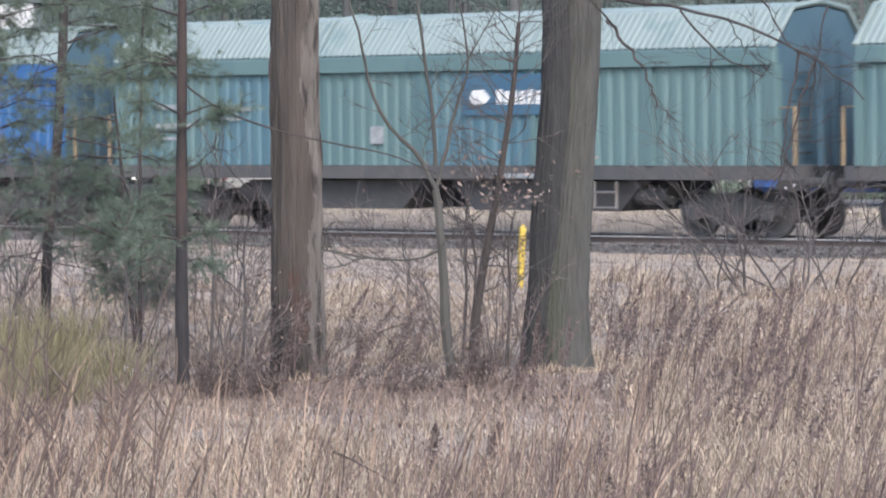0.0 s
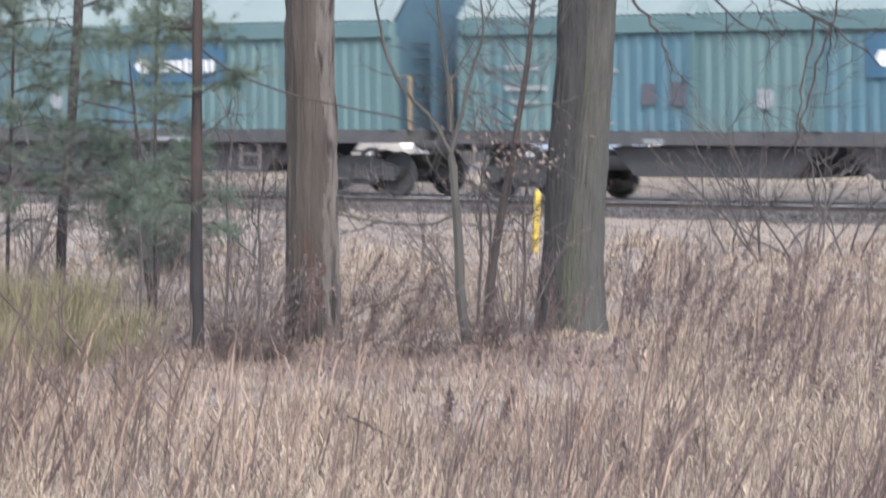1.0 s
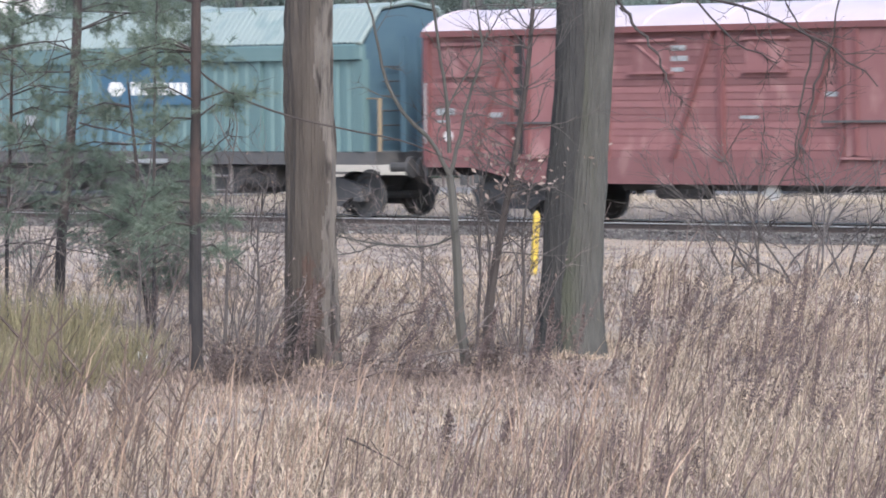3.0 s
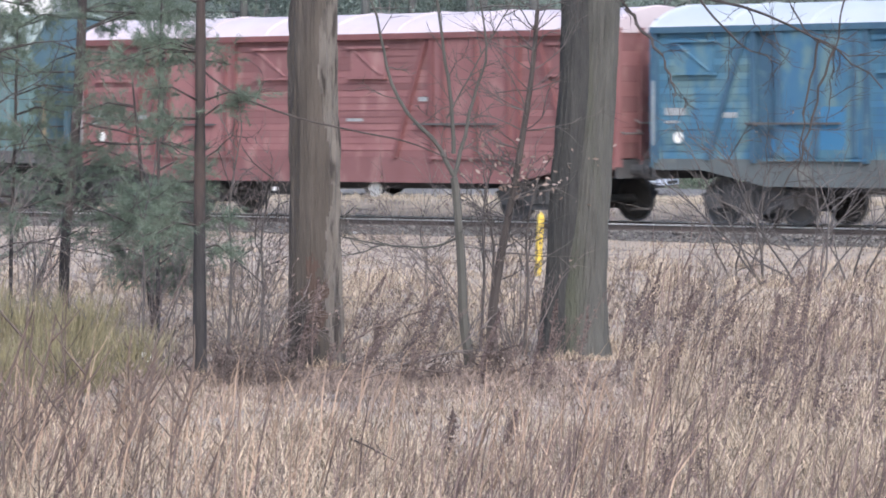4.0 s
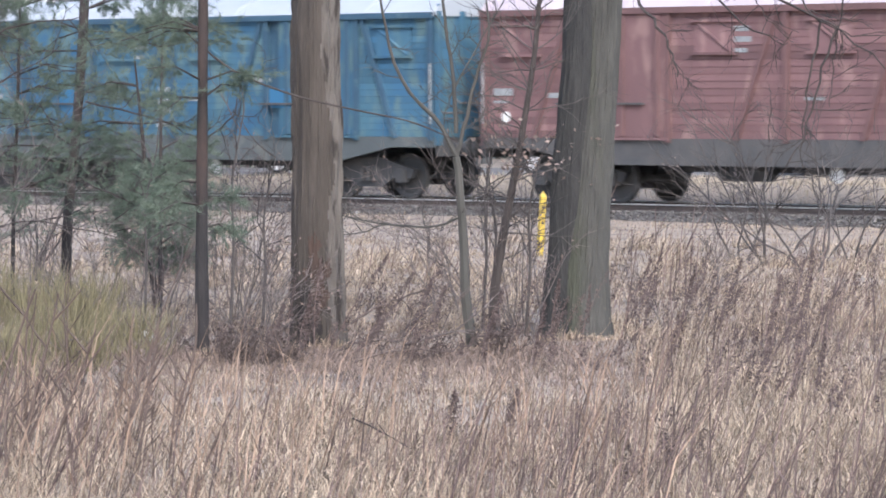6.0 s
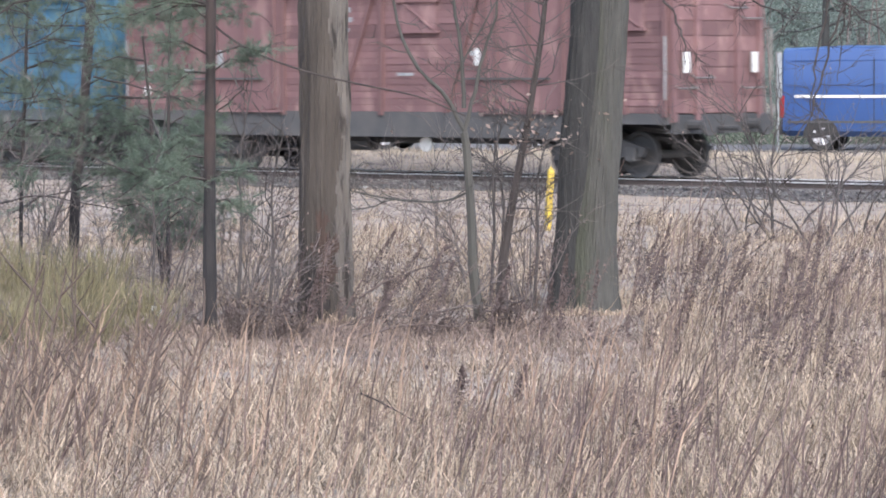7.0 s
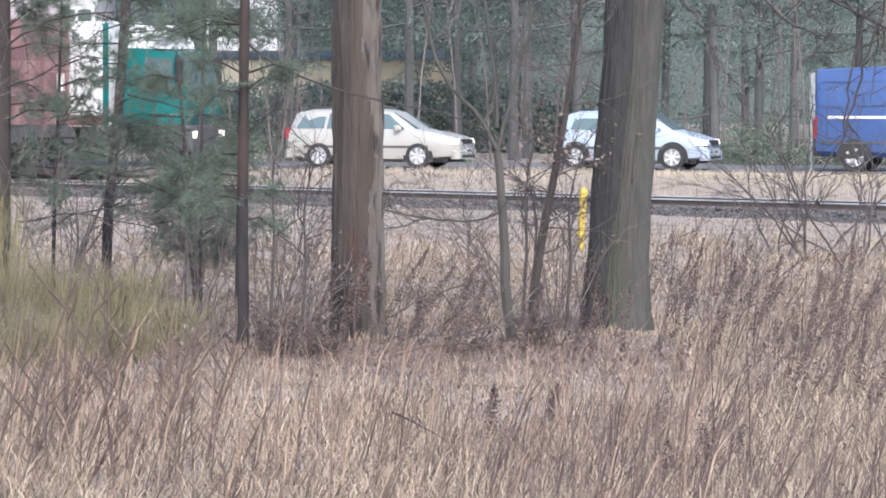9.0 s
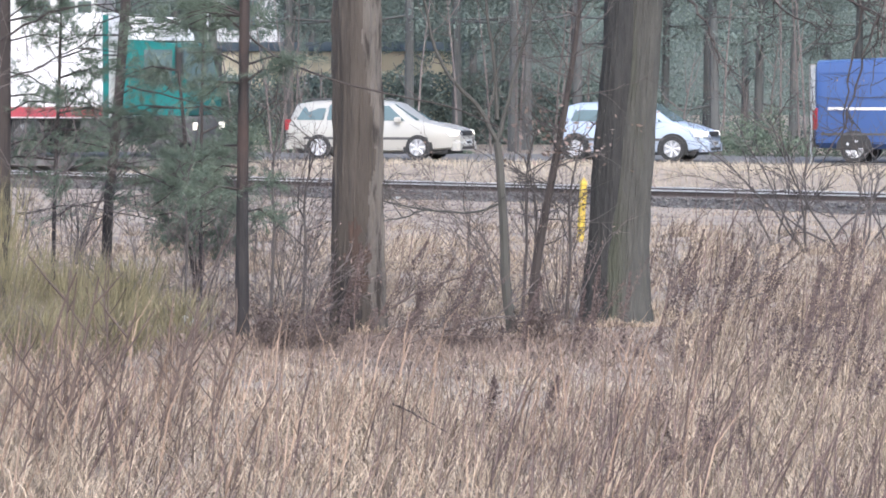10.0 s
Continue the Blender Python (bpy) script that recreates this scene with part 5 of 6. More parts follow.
def needle_tufts(points, ways, rng, count=40, length=0.090, width=0.0021):
    """Bunches of thin needles round shoot tips."""
    p = np.repeat(np.array(points), count, 0)
    w = np.repeat(np.array(ways), count, 0)
    n = len(p)
    p = p - w * rng.uniform(0, 0.12, (n, 1))
    d = w * 0.7 + rng.normal(0, 0.55, (n, 3))
    d /= np.linalg.norm(d, axis=1)[:, None]
    side = np.cross(d, rng.normal(size=(n, 3)))
    side /= np.linalg.norm(side, axis=1)[:, None]
    ln = length * rng.uniform(0.6, 1.2, (n, 1))
    v = np.stack([p - side * width, p + side * width, p + d * ln], 1).reshape(-1, 3)
    return v, np.arange(3 * n).reshape(-1, 3)


def needle_pine(label, pts, radii, boughs, rng, name="young_pine", bark=None):
    """A slim pine; boughs: (height from, to, number, reach, lean to the side)."""
    t = thing(name, label, "tree", group="slim pines in the field")
    line = smooth_line(pts, 24)
    thick = np.interp(np.linspace(0, 1, 24), np.linspace(0, 1, len(radii)), radii) * (1 + rng.normal(0, 0.03, 24))
    k = 1 + int(np.argmin(np.abs(line[:, 2] - 1.15)))
    part("trunk", Solid().tube([tuple(p) for p in line[:k + 1]], list(thick[:k + 1]), 12), CHAR_BARK, t, "blackened lower trunk")
    part("upper_trunk", Solid().tube([tuple(p) for p in line[k:]], list(thick[k:] * 0.99), 12), bark or PINE_BARK, t)
    tips, ways = [], []
    for z0, z1, number, reach, bias in boughs:
        for i in range(number):
            z = rng.uniform(z0, z1)
            k = int(np.argmin(np.abs(line[:, 2] - z)))
            a = rng.uniform(0, 2 * math.pi)
            d = np.array([math.cos(a) + bias, math.sin(a) * 0.8, rng.uniform(-0.25, 0.35)])
            d /= np.linalg.norm(d)
            r = reach * rng.uniform(0.5, 1.1)
            p = [line[k], line[k] + d * r * 0.5 + (0, 0, 0.05), line[k] + d * r + (0, 0, -0.06)]
            part("bough", Solid().tube([tuple(q) for q in p], [0.012, 0.008, 0.004], 4, False), DARK_BARK, t)
            for u in np.linspace(0.35, 1.0, 7):
                for m in range(4):
                    w = d * 0.6 + rng.normal(0, 0.6, 3)
                    w /= np.linalg.norm(w)
                    q = line[k] + d * r * u + w * rng.uniform(0.05, 0.28)
                    tips.append(q)
                    ways.append(w)
    v, f = needle_tufts(tips, ways, rng)
    part("foliage", heap_mesh("foliage", v, f, NEEDLE), NEEDLE, t, "sparse dark green needles")
    return t


def build_pines():
    rng = np.random.default_rng(21)
    y = 37.7
    needle_pine("slim pine with a reddish bare stem and thin needles", [(-1.92, y, -0.1), (-1.915, y, 1.2), (-1.90, y, 2.4), (-1.885, y, 3.4), (-1.86, y, 5.2)], [0.072, 0.060, 0.051, 0.047, 0.03],
                [(3.0, 5.0, 16, 0.9, -0.2), (2.2, 3.0, 5, 0.8, -0.3), (1.2, 2.2, 7, 0.6, -0.5)], rng)
    y = 48.0
    needle_pine("slim dark pine with sparse drooping boughs", [(-4.10, y, -0.1), (-4.06, y, 1.0), (-3.94, y, 2.2), (-3.84, y, 3.6), (-3.8, y, 5.0)], [0.068, 0.062, 0.06, 0.058, 0.03],
                [(2.9, 4.9, 18, 1.3, 0.1), (1.9, 2.9, 10, 1.2, 0.3), (0.9, 1.9, 10, 1.0, 0.3)], rng, bark=DARK_BARK)
    y = 46.0
    needle_pine("young bushy pine with soft grey-green needles", [(-2.85, y, -0.1), (-2.95, y, 0.8), (-3.0, y, 1.8), (-3.1, y, 2.9)], [0.04, 0.035, 0.025, 0.01],
                [(0.4, 1.4, 32, 0.75, 0.0), (1.4, 2.8, 14, 0.9, -0.1)], rng, bark=DARK_BARK)
    y = 44.0
    needle_pine("slim leaning pine at the field's edge", [(-4.93, y, -0.1), (-4.90, y, 1.5), (-4.88, y, 3.0), (-4.86, y, 5.0)], [0.10, 0.09, 0.08, 0.04], [(2.7, 4.6, 18, 1.1, 0.5), (1.4, 2.7, 6, 0.8, 0.5)], rng, bark=DARK_BARK)
    y = 45.0
    needle_pine("slim pine with thin grey-green needles", [(-4.45, y, -0.1), (-4.42, y, 1.2), (-4.36, y, 2.6), (-4.3, y, 4.6)], [0.026, 0.022, 0.018, 0.008], [(1.2, 2.4, 10, 0.9, 0.2), (2.4, 4.4, 16, 1.0, 0.1)], rng, bark=DARK_BARK)
    y = 42.5
    needle_pine("slim pine with sparse upper boughs", [(-2.62, y, -0.1), (-2.6, y, 1.2), (-2.58, y, 2.6), (-2.5, y, 4.8)], [0.022, 0.019, 0.015, 0.008], [(0.9, 2.0, 12, 0.6, 0.0), (2.8, 4.6, 14, 0.8, -0.2)], rng, bark=DARK_BARK)
    # leafless thin limb stubs on the dark pines
    t = thing("fallen_limb", "long thin bare limb hanging across the trees", "branch")
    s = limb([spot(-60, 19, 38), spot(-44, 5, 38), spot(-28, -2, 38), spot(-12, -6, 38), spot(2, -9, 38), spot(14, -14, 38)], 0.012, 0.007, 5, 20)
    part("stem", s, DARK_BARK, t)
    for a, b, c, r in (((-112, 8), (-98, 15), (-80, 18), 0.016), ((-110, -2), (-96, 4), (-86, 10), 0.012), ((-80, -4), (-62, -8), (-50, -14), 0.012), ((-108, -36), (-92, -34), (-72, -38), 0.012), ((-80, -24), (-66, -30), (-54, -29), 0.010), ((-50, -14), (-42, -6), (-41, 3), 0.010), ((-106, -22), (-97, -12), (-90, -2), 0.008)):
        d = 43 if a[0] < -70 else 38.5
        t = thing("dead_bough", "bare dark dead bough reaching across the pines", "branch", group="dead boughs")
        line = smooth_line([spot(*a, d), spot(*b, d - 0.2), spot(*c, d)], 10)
        s = Solid().tube([tuple(p + rng.normal(0, 0.01, 3)) for p in line], list(np.linspace(r, r * 0.35, 10)), 5)
        for k in range(2, 10, 2):
            twig_tree(s, line[k], (rng.normal(0.3, 0.7), rng.normal(0, 0.4), rng.normal(0, 0.6)), rng.uniform(0.3, 0.6), 0.006, rng, 1)
        part("stem", s, DARK_BARK, t)


def build_saplings():
    rng = np.random.default_rng(31)
    t = thing("sapling", "forked bare sapling with a grey-green stem", "sapling", group="bare saplings in the field")
    d = 39.3
    s = Solid()
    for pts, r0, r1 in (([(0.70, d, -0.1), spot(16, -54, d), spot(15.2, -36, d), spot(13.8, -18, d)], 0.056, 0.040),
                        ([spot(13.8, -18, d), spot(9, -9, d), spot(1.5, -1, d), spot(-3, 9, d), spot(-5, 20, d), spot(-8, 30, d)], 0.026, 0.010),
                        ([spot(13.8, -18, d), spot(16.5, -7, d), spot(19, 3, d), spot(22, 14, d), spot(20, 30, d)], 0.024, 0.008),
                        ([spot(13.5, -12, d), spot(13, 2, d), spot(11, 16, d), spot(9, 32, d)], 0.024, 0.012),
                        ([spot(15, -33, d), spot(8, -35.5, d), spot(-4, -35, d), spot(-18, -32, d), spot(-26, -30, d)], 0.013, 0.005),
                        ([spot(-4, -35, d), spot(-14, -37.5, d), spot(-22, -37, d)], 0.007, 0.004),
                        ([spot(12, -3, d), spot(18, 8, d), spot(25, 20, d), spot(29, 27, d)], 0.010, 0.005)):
        line = smooth_line(pts, 14)
        s = Solid().tube([tuple(p + rng.normal(0, 0.004, 3)) for p in line], list(np.linspace(r0, r1, 14)), 7)
        if r0 < 0.05:
            for k in range(2, 14, 2):
                twig_tree(s, line[k], (rng.normal(0, 0.8), rng.normal(0, 0.5), 0.5), rng.uniform(0.25, 0.6), 0.006, rng, 1)
        part("stem" if r0 > 0.05 else "limb", s, SAPLING_BARK, t)
    t = thing("sapling", "slender dark bare sapling leaning to the light", "sapling", group="bare saplings in the field")
    d = 40.4
    s = Solid()
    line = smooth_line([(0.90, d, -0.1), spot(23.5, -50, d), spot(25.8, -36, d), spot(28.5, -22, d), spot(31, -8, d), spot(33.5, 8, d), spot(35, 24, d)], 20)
    part("stem", s.tube([tuple(p) for p in line], list(np.linspace(0.055, 0.022, 20)), 7), DARK_BARK, t)
    for k in range(6, 20):
        for j in range(4):
            part("limb", twig_tree(Solid(), line[k], (rng.normal(0, 1), rng.normal(0, 0.6), 0.4), rng.uniform(0.35, 0.9), 0.008, rng, 1), TWIG_DARK, t)
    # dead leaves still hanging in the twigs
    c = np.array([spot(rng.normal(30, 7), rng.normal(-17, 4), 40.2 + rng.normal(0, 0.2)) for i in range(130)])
    v, f = quads_at(c, 0.033, rng)
    part("dead_leaves", heap_mesh("dead_leaves", v, f, DEAD_LEAF), DEAD_LEAF, t, "a few pale dead leaves")
    for px, lean in ((20, 1), (24.5, -1), (31, 1), (-44, 1), (-50, -1), (-36, 1), (-66, 1)):
        t = thing("sapling", "thin bare sapling among dead weeds", "sapling", group="bare saplings in the field")
        d = 41 + rng.uniform(-1.5, 3)
        h = rng.uniform(1.4, 2.4)
        line = smooth_line([(px * d / 1000, d, -0.05), (px * d / 1000 + 0.05 * lean, d, h * 0.4), (px * d / 1000 + 0.04 * lean, d, h * 0.7), (px * d / 1000 + 0.16 * lean, d, h)], 12)
        part("stem", Solid().tube([tuple(p) for p in line], list(np.linspace(0.020, 0.006, 12)), 6), TWIG_DARK, t)
        for k in range(4, 12):
            part("limb", twig_tree(Solid(), line[k], (rng.normal(0, 0.8), rng.normal(0, 0.5), 0.7), rng.uniform(0.3, 0.8), 0.008, rng, 1), TWIG_DARK, t)


SAPLING_BARK = material("grey_green_young_bark", (0.050, 0.048, 0.043), (0.080, 0.076, 0.067), 5.0, 0.9, bump=0.3, stretch=(1, 1, 0.3))


TWIG_DARK = material("dark_grey_twig", (0.055, 0.049, 0.047), (0.105, 0.092, 0.086), 6.0, 0.95, bump=0.2, spread=0.35, island=True)
NEAR_STEM = material("brown_cane_bark", (0.070, 0.049, 0.042), (0.135, 0.100, 0.082), 6.0, 0.9, bump=0.2, spread=0.3, island=True)


BRUSH = material("dark_brown_brush", (0.062, 0.047, 0.042), (0.115, 0.088, 0.076), 3.0, 0.9, bump=0.0, spread=0.45, island=True)


def cane(foot, way, length, radius, rng):
    """A nearly straight upright shoot with a few short steep side shoots."""
    p, d = Vector(foot), Vector(way).normalized()
    pts = [p.copy()]
    for i in range(7):
        d = (d + Vector(rng.normal(0, 0.055, 3))).normalized()
        p = p + d * (length / 7)
        pts.append(p.copy())
    s = Solid().tube(pts, list(np.linspace(radius, radius * 0.35, 8)), 5, False)
    for k in range(2, 7):
        if rng.uniform(0, 1) < 0.75:
            side = Vector((rng.choice([-1, 1]) * rng.uniform(0.3, 0.7), rng.normal(0, 0.3), rng.uniform(0.6, 1.0)))
            q = pts[k] + side * length * rng.uniform(0.12, 0.3)
            s.tube([pts[k], pts[k].lerp(q, 0.5) + Vector((0, 0, -0.01)), q], [radius * 0.5, radius * 0.4, radius * 0.2], 4, False)
    return s


def bare_shrub(label, x, y, stems, height, rng, leaves=0, lean=0.5):
    thick = 0.019 if y > 50 else 0.0135 if y < 33 else 0.0105
    wood = NEAR_STEM if y < 33 else TWIG_DARK if y > 50 else TWIG
    t = thing("bare_shrub", label, "shrub", group="leafless shrubs in the field")
    corners = []
    for i in range(stems):
        a = rng.uniform(0, 2 * math.pi)
        spread = 0.34 * rng.uniform(0.2, 1.0) if y < 33 else 0.15
        foot = (x + spread * math.cos(a), y + spread * math.sin(a), -0.05)
        if y < 33:
            s = cane(foot, (0.16 + 0.20 * math.cos(a), 0.1 * math.sin(a), 1), height * rng.uniform(0.35, 1.08), thick * rng.uniform(0.55, 1.35), rng)
        else:
            s = twig_tree(Solid(), foot, (lean * math.cos(a), lean * 0.6 * math.sin(a), 1), height * rng.uniform(0.55, 1.05), thick, rng, 2, 0, 0.55, 4)
        part("stem", s, wood, t)
        corners += s.v
    if leaves:
        v = np.array(corners)
        v = v[v[:, 2] > 0.25 * height]
        c = v[rng.integers(0, len(v), leaves)] + rng.normal(0, 0.015, (leaves, 3))
        q, f = quads_at(c, 0.024, rng)
        part("dead_leaves", heap_mesh("dead_leaves", q, f, DEAD_LEAF), DEAD_LEAF, t, "curled rusty dead leaves")


def build_shrubs():
    rng = np.random.default_rng(41)
    wide = "spreading leafless grey shrub in dry grass"
    leafy = "leafless shrub with a few rusty dead leaves"
    for x, y, n, h, lv, ln in ((5.45, 58.0, 5, 2.4, 20, 0.55), (5.9, 57.0, 4, 2.2, 10, 0.6), (5.0, 59.0, 3, 1.8, 0, 0.5), (6.5, 56.0, 3, 2.0, 0, 0.5), (-2.75, 26.5, 5, 1.35, 0, 0.22), (-2.45, 25.2, 5, 1.2, 0, 0.22), (-2.1, 28.0, 4, 1.2, 0, 0.22), (-2.0, 25.0, 4, 1.0, 0, 0.25), (-2.5, 31.5, 5, 1.4, 0, 0.25), (-1.55, 26.0, 5, 1.0, 0, 0.25), (-2.75, 23.6, 4, 1.1, 0, 0.2), (-1.9, 29.5, 4, 1.1, 0, 0.3), (-1.2, 24.0, 3, 0.8, 0, 0.3),
                               (-1.45, 39.0, 6, 1.25, 130, 0.35), (-1.32, 38.4, 4, 1.0, 70, 0.30), (-1.65, 40.5, 5, 1.5, 120, 0.35), (-2.3, 41.0, 4, 1.3, 60, 0.35),
                               (-0.2, 40.2, 2, 0.8, 10, 0.6), (1.25, 40.2, 2, 1.2, 40, 0.4), (1.45, 43.0, 3, 1.7, 70, 0.45),
                               (-3.2, 42.0, 7, 1.2, 40, 0.4), (-2.1, 32.0, 4, 0.9, 10, 0.3), (-2.9, 30.0, 3, 1.3, 0, 0.25), (-1.5, 37.6, 5, 0.5, 60, 0.8), (-0.35, 38.4, 2, 0.45, 10, 1.2), (-2.3, 38.4, 4, 0.5, 30, 0.9),
                               (2.9, 41.0, 3, 1.0, 20, 0.4), (0.55, 43.0, 2, 2.1, 30, 0.55), (1.0, 44.0, 3, 2.2, 60, 0.6), (1.35, 41.6, 3, 1.9, 60, 0.5), (5.7, 55.0, 3, 2.3, 10, 0.6), (-4.6, 40.0, 5, 2.6, 0, 0.3), (-4.3, 47.0, 5, 2.6, 0, 0.35), (-1.9, 43.0, 7, 1.7, 80, 0.4), (-2.8, 44.0, 7, 1.6, 40, 0.4), (-5.0, 52.0, 6, 1.8, 20, 0.4), (0.75, 45.0, 2, 1.4, 20, 0.5), (3.6, 47.0, 3, 1.2, 10, 0.4)):
        bare_shrub(leafy if lv > 50 else wide, x, y, n, h, rng, lv, ln)
    # heaps of dark brush at the feet of the trees
    for x, y, w, h, n in ((-1.38, 36.6, 0.20, 0.42, 26), (-1.2, 37.0, 0.20, 0.26, 16), (-1.65, 37.2, 0.16, 0.34, 14), (0.10, 37.6, 0.30, 0.22, 14), (0.95, 38.6, 0.22, 0.26, 14)):
        t = thing("brush_heap", "tangled heap of dark dead twigs and leaves", "brush", group="brush heaps under the trees")
        s = Solid()
        for i in range(n):
            a, q = rng.uniform(0, 6.28), rng.uniform(0, 1) ** 0.5
            twig_tree(s, (x + w * q * math.cos(a), y + w * q * math.sin(a), -0.03), (rng.normal(0.2, 0.6), rng.normal(0, 0.4), 0.8), h * rng.uniform(0.6, 1.3), 0.007, rng, 1, 0.04, 0.8, 4)
        tagged(part("brushwood", s, BRUSH, t), "dark tangled twigs", kind="stuff")
        c = np.array(s.v)[rng.integers(0, len(s.v), n * 30)] + rng.normal(0, 0.02, (n * 30, 3))
        v, f = quads_at(c[c[:, 2] > 0.0], 0.021, rng)
        part("dead_leaves", heap_mesh("dead_leaves", v, f, BRUSH), BRUSH, t, "withered dark brown leaves")
    # yellow-green broom
    for x, y, r, h in ((-3.95, 35.5, 0.50, 1.05), (-3.45, 36.0, 0.45, 0.95), (-3.05, 36.5, 0.36, 0.8), (-4.3, 37.0, 0.4, 1.55), (-2.75, 34.0, 0.3, 0.55), (-3.3, 33.0, 0.35, 0.6), (-2.42, 35.4, 0.34, 0.62), (-3.05, 34.4, 0.45, 0.72), (-3.65, 33.6, 0.45, 0.66), (-3.85, 32.2, 0.40, 0.62), (-2.9, 36.8, 0.42, 0.85)):
        t = thing("broom_bush", "wispy yellow-green broom bush in dry grass", "bush", group="broom bushes")
        n = 700
        a, q = rng.uniform(0, 6.28, n), rng.uniform(0, 1, n) ** 0.5
        base = np.stack([x + 0.1 * np.cos(a), y + 0.1 * np.sin(a), np.zeros(n)], 1)
        tip = np.stack([x + r * q * np.cos(a), y + r * q * np.sin(a), h * rng.uniform(0.5, 1.1, n)], 1)
        tip = tip + rng.normal(0, 0.09, (n, 3)) * (1, 1, 0.6)
        lo = base + (tip - base) * rng.uniform(0.55, 0.9, (n, 1))
        lo = lo + rng.normal(0, 0.03, (n, 3))
        side = rng.normal(0, 1, (n, 3)) * (1, 1, 0)
        side /= np.linalg.norm(side, axis=1)[:, None]
        v = np.stack([lo - side * 0.005, lo + side * 0.005, tip + side * 0.010], 1).reshape(-1, 3)
        part("foliage", heap_mesh("foliage", v, np.arange(3 * n).reshape(-1, 3), BROOM), BROOM, t)
        part("stem", twig_tree(Solid(), (x, y, 0), (0, 0, 1), h * 0.8, 0.012, rng, 2), TWIG, t)


def build_litter():
    t = thing("litter", "crumpled white plastic scrap lying in the weeds", "litter", pose(-2.47, 38.2, 0.20, 0, 35, 20))
    part("scrap", Solid().add([(-0.10, -0.02, 0), (0.0, -0.05, 0.03), (0.11, 0.0, -0.02), (0.05, 0.05, 0.05), (-0.06, 0.06, 0.02), (0.0, 0.0, -0.04)], [(0, 1, 3, 4), (1, 2, 3), (0, 5, 1), (1, 5, 2), (2, 5, 3), (3, 5, 4), (4, 5, 0)]), WHITE, t)
    for x, y, z, a in ((5.95, 76.0, 0.1, 30), (-0.9, 78.5, 0.1, 80), (2.6, 61.0, 0.08, 10)):
        t = thing("litter", "small white plastic scrap lying in the grass", "litter", pose(x, y, z, 0, 20, a))
        part("scrap", Solid().add([(-0.07, -0.03, 0), (0.05, -0.06, 0.02), (0.08, 0.03, 0.0), (-0.03, 0.06, 0.05), (0.0, 0.0, -0.04)], [(0, 1, 2, 3), (0, 4, 1), (1, 4, 2), (2, 4, 3), (3, 4, 0)]), WHITE, t)
    rng = np.random.default_rng(3)
    t = thing("dead_branch", "broken dead branch lying in dry grass", "branch")
    part("stem", cane((-0.35, 27.0, 0.33), (1, 0.05, -0.50), 0.46, 0.008, rng), DARK_BARK, t)
    t = thing("dead_branch", "grey dead branch lying low in the weeds", "branch")
    part("stem", twig_tree(Solid(), (0.0, 38.9, 0.05), (1, 0.1, 0.33), 0.9, 0.016, rng, 2), TWIG, t)


def build_fallen_boughs():
    rng = np.random.default_rng(17)
    for a, b, r in (((-0.50, 36.7, 0.03), (0.62, 36.9, 0.16), 0.013), ((-0.52, 38.2, 0.30), (0.34, 38.3, 0.66), 0.013), ((0.62, 38.0, 0.10), (1.02, 38.2, 0.20), 0.011), ((-0.62, 33.6, 0.30), (-0.22, 33.8, 0.42), 0.008)):
        t = thing("dead_branch", "thin crooked dead branch caught in the weeds", "branch", group="dead branches")
        p, q = Vector(a), Vector(b)
        line = smooth_line([p, p.lerp(q, 0.35) + Vector((0, 0, 0.05)), p.lerp(q, 0.7) + Vector((0, 0, 0.02)), q], 12)
        s = Solid().tube([tuple(c + rng.normal(0, 0.012, 3)) for c in line], list(np.linspace(r, r * 0.45, 12)), 5)
        for k in range(2, 12):
            twig_tree(s, line[k], (rng.normal(0.5, 0.5), rng.normal(0, 0.4), rng.normal(0.1, 0.6)), rng.uniform(0.12, 0.3), 0.005, rng, 1)
        part("stem", s, BRUSH, t)


build_fallen_boughs()
build_big_trees(), build_pines(), build_saplings(), build_shrubs(), build_litter()


# ---- grass and dead weeds of the field ----
def field_points(n, near, far, rng, margin=0.9):
    """Ground points, thicker towards the near side."""
    d = near * (far / near) ** rng.uniform(0, 1, n)
    x = rng.uniform(-1, 1, n) * (0.131 * d + margin)
    keep = (x - FOOT.x) * -ALONG.y + (d - FOOT.y) * ALONG.x < -1.45
    return x[keep], d[keep]


def patchiness(x, y, scale, seed):
    return np.array([noise.noise((a * scale, b * scale * 0.6, seed)) for a, b in zip(x, y)])


def heights(x, y):
    return np.array([ground_z(a, b) for a, b in zip(x, y)])


def clear_feet(x, y, h):
    """Growth stays low where it stands before the feet of the trees."""
    low = np.clip(2.6 * (1 - y / 38.6) * 0.95, 0.06, 9)
    return np.where((x > -3.2 * y / 39) & (x < 2.3 * y / 39) & (y < np.where(x > 1.35, 39.7, 41)), np.minimum(h, low * (0.28 + 0.62 * ((x * 37.0) % 1.0) ** 2 + 0.4 * np.abs(patchiness(x, y, 1.6, 4.0)))), h)


